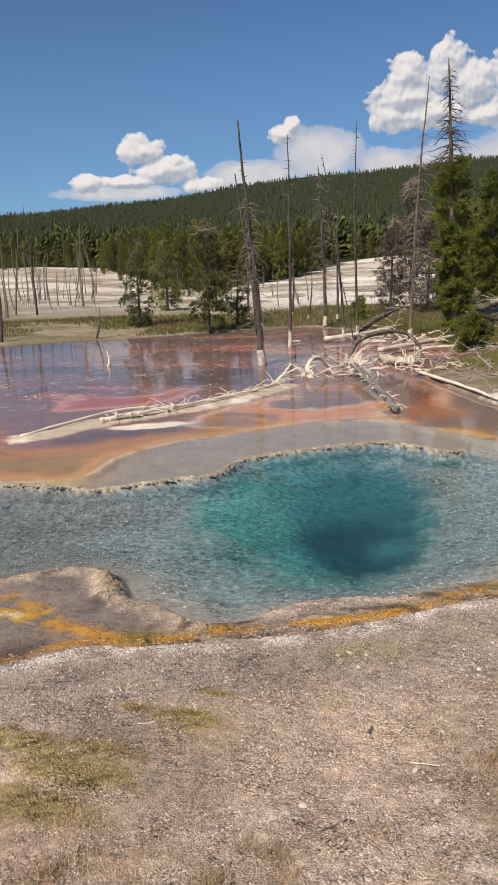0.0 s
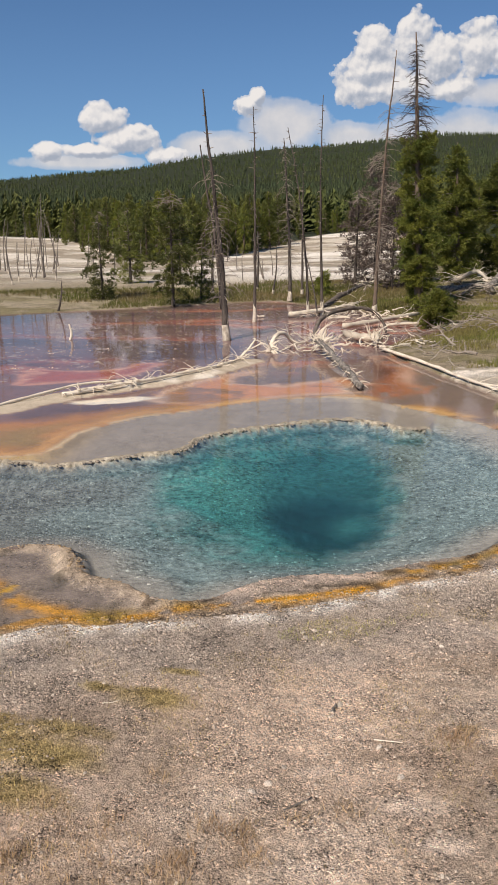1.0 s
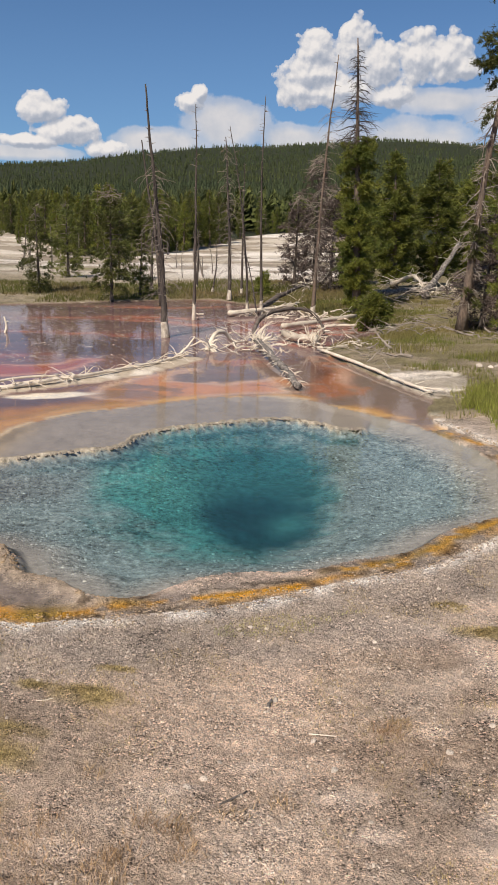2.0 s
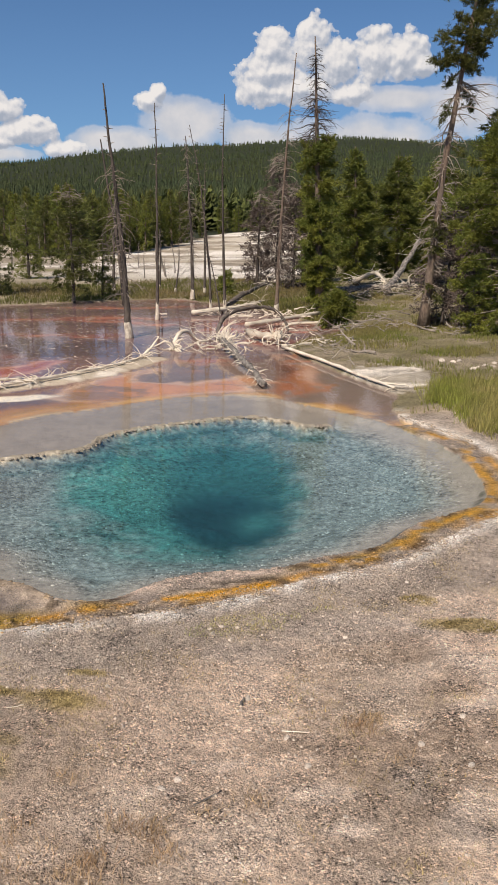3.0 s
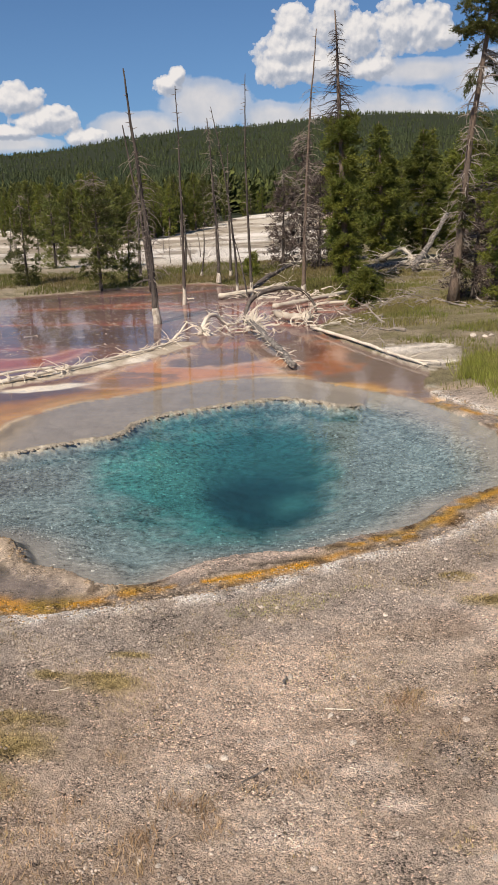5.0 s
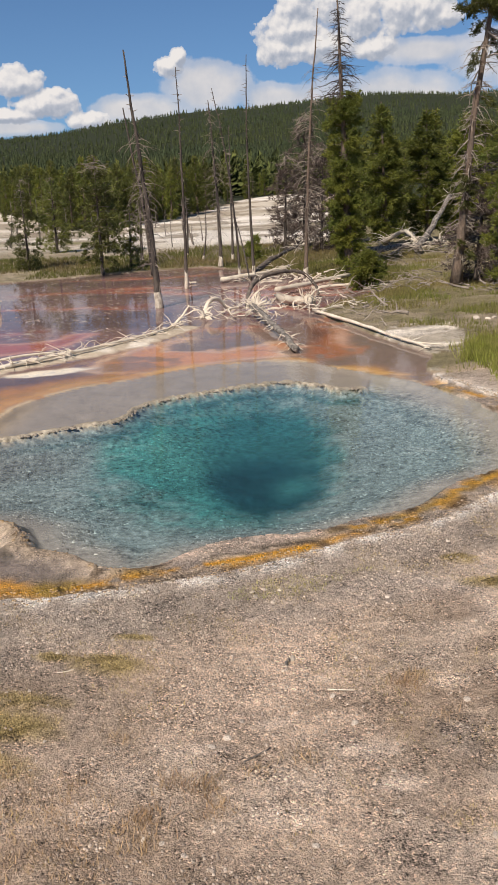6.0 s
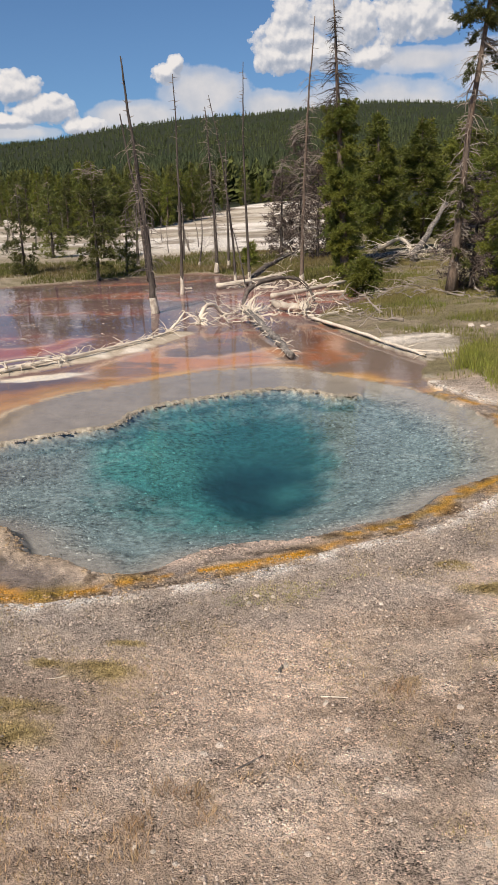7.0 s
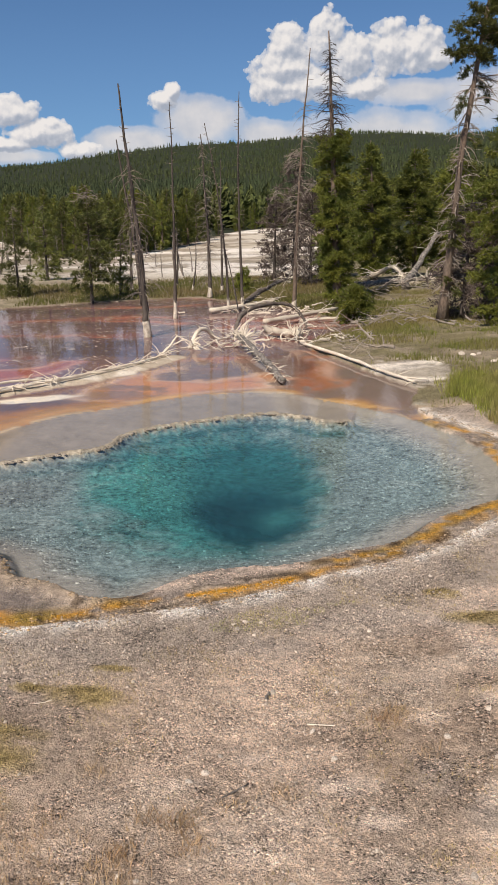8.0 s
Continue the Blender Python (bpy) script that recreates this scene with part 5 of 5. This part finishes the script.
fallen_log([(2.4, 24.0, 0.45), (3.4, 24.6, 0.5), (4.9, 25.4, 0.55)], 0.10, "grey fallen trunk among brush", DARK_LOG, 15, 30, 0.6, 16)
fallen_log([(3.1, 26.0, 0.6), (3.7, 25.5, 0.9), (4.0, 25.0, 0.5)], 0.08, "tangled grey root wad among brush", DRIFT, 16, 40, 0.7, 30)
fallen_log([(5.2, 22.0, 0.45), (6.3, 23.0, 0.6), (7.6, 24.5, 0.7)], 0.09, "grey fallen trunk among brush", DARK_LOG, 17, 30, 0.6)
fallen_log([(-5.85, 16.35, -0.02), (-5.82, 16.35, 0.14), (-5.86, 16.35, 0.32)], 0.035, "small bleached stump standing in the runoff", BLEACHED, 18, 2, 0.15)

wood_rng = np.random.default_rng(70)
SPREADS = [(-0.55, 15.9, 0.75, 1.3, 30, BLEACHED, 0.12), (0.3, 15.2, 0.45, 0.6, 12, BLEACHED, 0.1), (-0.4, 20.5, 1.2, 1.6, 26, BLEACHED, 0.12), (0.8, 20.6, 0.5, 1.2, 18, BLEACHED, 0.2), (2.0, 17.6, 0.7, 0.9, 34, TWIG_PALE, 0.14), (-1.0, 14.6, 0.7, 0.6, 12, BLEACHED, 0.05), (1.3, 15.6, 0.5, 1.0, 9, DRIFT, 0.05), (3.6, 24.5, 1.5, 1.5, 46, TWIG_PALE, 0.7), (3.0, 22.5, 1.2, 1.5, 30, TWIG, 0.5), (2.7, 18.5, 1.0, 2.0, 22, TWIG_PALE, 0.2), (4.2, 16.2, 0.8, 0.8, 26, TWIG_PALE, 0.3), (1.6, 14.2, 0.5, 1.2, 16, TWIG_PALE, 0.06)]
for cx, cy, sx, sy, count, mat, z0 in SPREADS:
    px, py = cx + wood_rng.normal(0, sx * 0.55, count), cy + wood_rng.normal(0, sy * 0.55, count)
    for x, y, z in zip(px, py, np.maximum(height_at(px, py), 0.0)):
        a, ln, r = wood_rng.uniform(0, 6.28), 0.16 + 0.7 * wood_rng.random() ** 1.8, 0.008 + 0.022 * wood_rng.random() ** 2
        v, p = limb((0, 0, 0), (math.cos(a), math.sin(a) * 0.8, wood_rng.uniform(-0.05, 0.45)), ln, r * 0.85, 0.12, wood_rng, 6, 5, 0.55)
        bits = [v] + [limb(p[i], (math.cos(a + s), math.sin(a + s), 0.3), ln * wood_rng.uniform(0.2, 0.5), r * 0.6, 0.1, wood_rng, 4, 4, 0.5)[0] for i, s in ((3, 0.9), (4, -0.8), (2, -1.2))[:wood_rng.integers(1, 4)]]
        ob = mesh_object("dead_branch", *joined(bits), mat)
        low = min(float(b[0][:, 2].min()) for b in bits)
        ob.location = (x, y, z - max(low, -0.15) * 0.5 + wood_rng.uniform(0, z0) * 0.5)
        tagged(ob, "bleached broken branch in the log jam" if mat is BLEACHED else "grey broken branch on the shore", "branch", "broken branches")


# ---- grass, stones and small things ----
def blades(name, x, y, height, mat, label, seed, width=0.006, lean=0.35):
    rng = np.random.default_rng(seed)
    z = survey(x, y)[0]
    n = len(x)
    h = height * rng.uniform(0.45, 1.3, n)
    a, b = rng.uniform(0, 6.28, n), rng.uniform(0, 6.28, n)
    w = width * rng.uniform(0.6, 1.4, n)
    out = np.empty((n, 3, 3))
    out[:, 0] = np.stack([x - w * np.cos(a), y - w * np.sin(a), z - 0.01], 1)
    out[:, 1] = np.stack([x + w * np.cos(a), y + w * np.sin(a), z - 0.01], 1)
    k = lean * rng.uniform(0, 1.3, n) * h
    out[:, 2] = np.stack([x + k * np.cos(b), y + k * np.sin(b), z + h], 1)
    return tagged(tri_object(name, out.reshape(-1, 3), mat), label, "grass", kind="stuff")


g = np.random.default_rng(80)


def scatter(x0, x1, y0, y1, count, keep):
    x, y = g.uniform(x0, x1, count), g.uniform(y0, y1, count)
    k = keep(x, y)
    return x[k], y[k]


lush = lambda x, y: (line_distance(x, y, WET, True) > 0.25) & (((x - 3.15) / 0.95) ** 2 + ((y - 9.2) / 1.7) ** 2 + fbm2(x * 2, y * 2, 3, 90) * 2.4 + fbm2(x * 6, y * 6, 2, 190) * 1.2 + g.uniform(-0.6, 0.6, len(x)) < 0.9)
blades("meadow_grass", *scatter(1.7, 4.5, 7.2, 12, 60000, lush), 0.13, GRASS, "lush green grass on the bank", 81, 0.0055, 0.7)
thin = lambda x, y: (line_distance(x, y, WET, True) > 0.15) & (fbm2(x * 0.9, y * 0.9, 4, 91) + g.uniform(-0.12, 0.12, len(x)) > 0.05) & (((x - 1.95) / 0.7) ** 2 + ((y - 11.3) / 1.0) ** 2 > 1)
blades("shore_grass", *scatter(0.4, 6.5, 9, 26, 150000, thin), 0.075, FAR_GRASS, "sparse sunlit grass behind the shore", 82, 0.006)
far_band = lambda x, y: (line_distance(x, y, WET, True) > 0.1) & (fbm2(x * 0.4, y * 0.4, 3, 92) + g.uniform(-0.1, 0.1, len(x)) > np.where(x < -7.5, 0.03, -0.16)) & (np.hypot(x, y) < 31 + fbm2(x * 0.3, y * 0.3, 3, 93) * 8)
blades("far_grass", *scatter(-14, 3, 19, 34, 110000, far_band), 0.11, FAR_GRASS, "green meadow band along the far shore", 83, 0.010)
dry_keep = lambda x, y: (line_distance(x, y, WET, True) > 0.3) & (fbm2(x * 3, y * 3, 3, 94) > 0.06)
blades("dry_stubble", *scatter(-2.2, 2.4, 1.4, 5.4, 24000, dry_keep), 0.018, DRY_GRASS, "thin dry stubble on the gravel bank", 84, 0.0016, 1.2)


brown_keep = lambda x, y: ((x + 1.15) / 0.75) ** 2 + ((y - 1.85) / 0.45) ** 2 + fbm2(x * 4, y * 4, 3, 98) * 2 < 0.9
blades("withered_grass", *scatter(-2.0, -0.2, 1.3, 2.5, 9000, brown_keep), 0.028, DRY_GRASS, "withered reddish grass on the bank", 89, 0.0018, 1.1)


def in_moss(x, y):
    k = np.zeros(len(x), bool)
    for mx, my, ma, mb in MOSS_SPOTS:
        k |= ((x - mx) / ma) ** 2 + ((y - my + 0.2 * (x - mx)) / mb) ** 2 < 1.0 + fbm2(x * 6, y * 6, 3, 95) * 1.6
    return k


blades("moss", *scatter(-2.0, 1.8, 1.9, 4.4, 60000, in_moss), 0.014, MOSS, "olive moss and fine grass on gravel", 85, 0.0018, 1.6)
weed_keep = lambda x, y: (line_distance(x, y, WET, True) > 0.12) & (fbm2(x * 5, y * 5, 3, 96) + g.uniform(-0.06, 0.06, len(x)) > 0.17 - 0.08 * smooth(2.4, 3.6, y))
blades("low_weeds", *scatter(-2.2, 2.6, 1.8, 5.2, 60000, weed_keep), 0.014, MOSS, "sparse olive weeds among the gravel", 87, 0.0022, 1.5)
bank_keep = lambda x, y: (line_distance(x, y, WET, True) > 0.08) & (((x - 0.02) / 0.42) ** 2 + ((y - 3.82 - 0.25 * x) / 0.13) ** 2 + fbm2(x * 7, y * 7, 3, 86) * 2.5 < 0.8)
blades("bank_grass", *scatter(-0.7, 0.7, 3.5, 4.3, 7000, bank_keep), 0.015, GRASS, "thin green grass by the white stones", 88, 0.0026, 1.6)
for k, (tx, ty, count, hgt) in enumerate([(-0.32, 2.17, 170, 0.035), (-0.49, 2.02, 160, 0.038), (-0.27, 2.06, 100, 0.032), (-0.43, 2.2, 80, 0.04), (0.02, 2.32, 50, 0.035), (-0.66, 2.48, 60, 0.03), (0.42, 2.78, 120, 0.04), (0.47, 2.84, 70, 0.035), (-0.15, 2.25, 50, 0.03), (0.55, 2.55, 60, 0.03), (-0.75, 2.2, 60, 0.035), (-0.45, 1.9, 90, 0.035), (0.9, 3.0, 50, 0.03), (-1.0, 2.0, 80, 0.04)]):
    tx_, ty_ = tx + g.normal(0, 0.035, count), ty + g.normal(0, 0.03, count)
    blades("dry_grass_tuft", tx_, ty_, hgt, DRY_GRASS, "withered brown grass tuft on gravel", 860 + k, 0.002, 1.3)


def pebble_mesh(name, rng, rings=4, sides=7):
    """A rounded, uneven, slightly flattened stone about one metre across, to be scaled down."""
    lat = np.linspace(-1.2, 1.2, rings)
    v = [(math.cos(la) * math.cos(2 * math.pi * j / sides) * rng.uniform(0.8, 1.2), math.cos(la) * math.sin(2 * math.pi * j / sides) * rng.uniform(0.8, 1.2), math.sin(la) * 0.62 * rng.uniform(0.85, 1.15)) for la in lat for j in range(sides)]
    f = [(i * sides + j, i * sides + (j + 1) % sides, (i + 1) * sides + (j + 1) % sides, (i + 1) * sides + j) for i in range(rings - 1) for j in range(sides)]
    f += [tuple(range(sides))[::-1], tuple((rings - 1) * sides + j for j in range(sides))]
    me = bpy.data.meshes.new(name)
    me.from_pydata([tuple(c * 0.5 for c in p) for p in v], [], f)
    me.materials.append(STONE)
    return me


def build_gravel():
    """Small chips past counting, in one mesh."""
    rng = np.random.default_rng(88)
    x, y = rng.uniform(-2.6, 2.8, 170000), 1.6 + 4.9 * rng.random(170000) ** 1.25
    k = (line_distance(x, y, WET, True) > 0.02) & (np.abs(x) < 0.45 * y + 0.4) & (fbm2(x * 2.4, y * 2.4, 4, 97) * 1.6 + rng.uniform(-0.25, 0.25, len(x)) > 0.05)
    x, y = x[k], y[k]
    z = survey(x, y)[0]
    n = len(x)
    s = (0.0016 + 0.0060 * rng.random(n) ** 5) * (0.75 + 0.12 * y)
    ang = rng.uniform(0, 6.28, n)
    turns = (0, 1.25, 2.5, 3.8, 5.0)
    wide = [rng.uniform(0.7, 1.3, n) for _ in turns]
    low = [np.stack([x + s * np.cos(ang + q) * w, y + s * np.sin(ang + q) * w, z - 0.001], 1) for q, w in zip(turns, wide)]
    top = [np.stack([x + s * 0.62 * np.cos(ang + q + 0.2) * w, y + s * 0.62 * np.sin(ang + q + 0.2) * w, z + s * rng.uniform(0.45, 0.85, n)], 1) for q, w in zip(turns, wide)]
    verts = np.stack(low + top, 1).reshape(-1, 3)
    one = [(i, (i + 1) % 5, 5 + (i + 1) % 5) for i in range(5)] + [(i, 5 + (i + 1) % 5, 5 + i) for i in range(5)] + [(5, 5 + i, 6 + i) for i in (1, 2, 3)]
    index = np.arange(n)[:, None, None] * 10 + np.array(one)
    return tagged(tri_object("gravel", verts, GRAVEL, None, index), "fine grey and tan gravel on the bank", "gravel", kind="stuff")


build_gravel()
stone_rng = np.random.default_rng(89)
KINDS = [pebble_mesh("stone", stone_rng) for _ in range(6)]


def place_stone(x, y, z, size, flat=0.7):
    ob = new("stone", KINDS[stone_rng.integers(0, 6)])
    ob.parent = ground
    ob.matrix_local = Matrix.LocRotScale((x, y, z + size * 0.10), Euler((stone_rng.normal(0, 0.25), stone_rng.normal(0, 0.25), stone_rng.uniform(0, 6.28))), (size, size * stone_rng.uniform(0.65, 1.0), size * flat))


sx, sy = stone_rng.uniform(-2.4, 2.4, 900), stone_rng.uniform(1.7, 5.6, 900)
on_bank = (line_distance(sx, sy, WET, True) > 0.06) & (np.abs(sx) < 0.42 * sy + 0.3)
sx, sy = sx[on_bank][:285], sy[on_bank][:285]
for x, y, z in zip(sx, sy, height_at(sx, sy)):
    place_stone(x, y, z, 0.007 + 0.018 * stone_rng.random() ** 3)
big = np.array([(-0.22, 3.74), (-0.16, 3.76), (-0.08, 3.76), (0.0, 3.8), (-0.2, 3.68), (0.05, 3.74), (-0.72, 3.8), (0.89, 4.34), (0.13, 2.71), (-0.02, 3.03), (-0.63, 3.14), (-0.26, 2.45), (0.99, 4.73), (-0.79, 3.8), (-0.29, 3.92), (0.78, 2.51), (0.63, 2.65), (0.83, 2.84), (0.2, 2.52), (-0.31, 2.39), (0.45, 3.6), (3.2, 11.8), (3.3, 11.9), (3.42, 12.0), (3.5, 11.85), (3.6, 12.1), (3.72, 12.0), (3.05, 12.4), (2.9, 12.5), (3.15, 12.45)])
for (x, y), z in zip(big, height_at(big[:, 0], big[:, 1])):
    place_stone(x, y, z, stone_rng.uniform(0.025, 0.04) * (3.2 if y > 10 else 1.0))


def build_rim_knobs():
    """Knobbly scalloped crust on the pool's inner rim and along the near edge: one lump after another."""
    rng = np.random.default_rng(99)
    for nm, line, step, size, z0, mat in (("rim_crust", RIM, 0.022, 0.019, 0.0, RIM_CRUST), ("edge_crust", BANK, 0.02, 0.0085, 0.0, CRUST), ("ledge_crust", LEDGE_RIM, 0.018, 0.010, 0.0, CRUST)):
        seg = np.linalg.norm(np.diff(line, axis=0), axis=1)
        dist = np.concatenate([[0], np.cumsum(seg)])
        along = np.arange(0, dist[-1], step)
        per = {"rim_crust": 3, "edge_crust": 8, "ledge_crust": 6}[nm]
        px, py = np.repeat(np.interp(along, dist, line[:, 0]), per), np.repeat(np.interp(along, dist, line[:, 1]), per)
        px = px + rng.normal(0, 0.05 if nm == "edge_crust" else 0.026, len(px))
        py = py + (rng.normal(0.005, 0.024, len(py)) if nm != "edge_crust" else rng.uniform(-0.05, 0.13, len(py)) + rng.normal(0, 0.04, len(py)))
        keep = (px > (-2.3 if nm == "edge_crust" else -4.6)) & (fbm2(px * 4, py * 4, 3, 9) + rng.uniform(-0.2, 0.2, len(px)) > -0.12)
        px, py = px[keep], py[keep]
        pz = survey(px, py)[0] if nm != "rim_crust" else np.full(len(px), z0)
        out = []
        for cx, cy, cz in zip(px, py, pz):
            s = size * rng.uniform(0.35, 1.0) * (1.5 if rng.random() < 0.05 else 1.0)
            u = rng.uniform(0.55, 1.5, (3, 6))
            v = [(cx + s * math.cos(la) * math.cos(j * math.pi / 3) * u[i, j], cy + s * math.cos(la) * math.sin(j * math.pi / 3) * u[i, j], cz + s * 0.55 * math.sin(la)) for i, la in enumerate((-0.9, 0.0, 0.75)) for j in range(6)]
            f = [(i * 6 + j, i * 6 + (j + 1) % 6, (i + 1) * 6 + (j + 1) % 6, (i + 1) * 6 + j) for i in range(2) for j in range(6)] + [tuple(12 + j for j in range(6))]
            out.append((np.array(v), f))
        ob = mesh_object(nm, *joined(out), mat, shade=True)
        tagged(ob, "knobbly tan mineral crust along the pool rim" if nm == "rim_crust" else "lumpy orange and tan crust along the bank", "mineral crust", kind="stuff")


build_rim_knobs()


def lumps(name, x, y, z, size, tones, mat, label, category, seed, flat=0.6):
    """Low five-sided lumps past counting, in one mesh, each with its own colour."""
    rng = np.random.default_rng(seed)
    n = len(x)
    ang, turns = rng.uniform(0, 6.28, n), (0, 1.25, 2.5, 3.8, 5.0)
    wide = [rng.uniform(0.6, 1.4, n) for _ in turns]
    low = [np.stack([x + size * np.cos(ang + q) * w, y + size * np.sin(ang + q) * w, z - 0.004], 1) for q, w in zip(turns, wide)]
    top = [np.stack([x + size * 0.6 * np.cos(ang + q + 0.2) * w, y + size * 0.6 * np.sin(ang + q + 0.2) * w, z + size * flat * rng.uniform(0.6, 1.3, n)], 1) for q, w in zip(turns, wide)]
    one = [(i, (i + 1) % 5, 5 + (i + 1) % 5) for i in range(5)] + [(i, 5 + (i + 1) % 5, 5 + i) for i in range(5)] + [(5, 5 + i, 6 + i) for i in (1, 2, 3)]
    ob = tri_object(name, np.stack(low + top, 1).reshape(-1, 3), mat, None, np.arange(n)[:, None, None] * 10 + np.array(one))
    if tones is not None:
        rgba = np.ones((n, 10, 4), np.float32)
        rgba[..., :3] = tones[:, None]
        ob.data.attributes.new("Col", "FLOAT_COLOR", "POINT").data.foreach_set("color", rgba.ravel())
    return tagged(ob, label, category, kind="stuff")


def build_pool_nodules():
    """Silica nodules crusting the pool floor, thick on the shelves and few in the vent."""
    rng = np.random.default_rng(131)
    x, y = rng.uniform(-4.4, 2.0, 52000), rng.uniform(4.2, 9.0, 52000)
    thick = fbm2(x * 1.3, y * 1.1, 4, 132) * 1.5 + rng.uniform(-0.28, 0.28, len(x))
    vent = ((x + 0.2) / 0.62) ** 2 + ((y - 6.9) / 1.5) ** 2
    keep = (line_distance(x, y, POOL, True) < -0.12 - 0.2 * rng.random(len(x))) & (thick > 0.0) & (vent + rng.uniform(-0.9, 0.9, len(x)) > 1.3)
    keep &= (line_distance(x, y, RIM) > 0.10) & (y < np.interp(x, RIM[:, 0], RIM[:, 1]))
    x, y = x[keep], y[keep]
    z, col, _, _ = survey(x, y)
    size = 0.005 + 0.013 * rng.random(len(x)) ** 2.2
    light = rng.choice([0.55, 0.85, 1.25, 1.7], len(x), p=[0.2, 0.35, 0.3, 0.15])
    lumps("silica_nodules", x, y, z, size, col * light[:, None], NODULE, "pale grey and teal silica nodules on the pool floor", "mineral crust", 133, 0.3)


def build_flakes():
    """Pale crust flakes breaking the surface of the shallow runoff."""
    rng = np.random.default_rng(141)
    px, py = [], []
    for cx, cy, sx, sy, count in ((-5.25, 14.7, 0.45, 0.55, 70), (-5.6, 12.4, 0.45, 0.12, 34), (-4.4, 12.9, 0.5, 0.3, 14), (-3.4, 14.5, 0.7, 0.8, 8)):
        px.append(rng.normal(cx, sx, count))
        py.append(rng.normal(cy, sy, count))
    x, y = np.concatenate(px), np.concatenate(py)
    lumps("crust_flakes", x, y, np.full(len(x), 0.002), 0.006 + 0.018 * rng.random(len(x)) ** 3, None, GRAVEL, "pale crust flakes in the red runoff", "mineral crust", 142, 0.35)


build_pool_nodules()
build_flakes()


def build_small_finds():
    rng = np.random.default_rng(120)
    for nm, a, b, r, mat, label in (("stick", (0.115, 2.76), (0.235, 2.752), 0.0035, BLEACHED, "short pale straight stick on gravel"),
                                   ("stick", (-1.02, 2.96), (-0.93, 2.99), 0.003, BLEACHED, "thin pale twig on gravel"),
                                   ("bark_chip", (-0.05, 2.96), (-0.035, 3.02), 0.008, DARK_LOG, "dark brown bark chip on gravel"),
                                   ("twig", (-0.19, 2.31), (-0.10, 2.38), 0.004, DARK_LOG, "dark dry twig on gravel")):
        s = np.linspace(0, 1, 7)
        x, y = a[0] + (b[0] - a[0]) * s + rng.normal(0, 0.002, 7), a[1] + (b[1] - a[1]) * s + rng.normal(0, 0.002, 7)
        z = survey(x, y)[0].mean() + r * 0.8
        p = np.stack([x, y, z + rng.normal(0, 0.001, 7)], 1)
        ob = mesh_object(nm, *tube(p - p[0], r * np.linspace(1, 0.6, 7), 6, 0.3, rng), mat, shade=True)
        ob.location = p[0]
        tagged(ob, label, "twig" if nm != "bark_chip" else "bark")


build_small_finds()
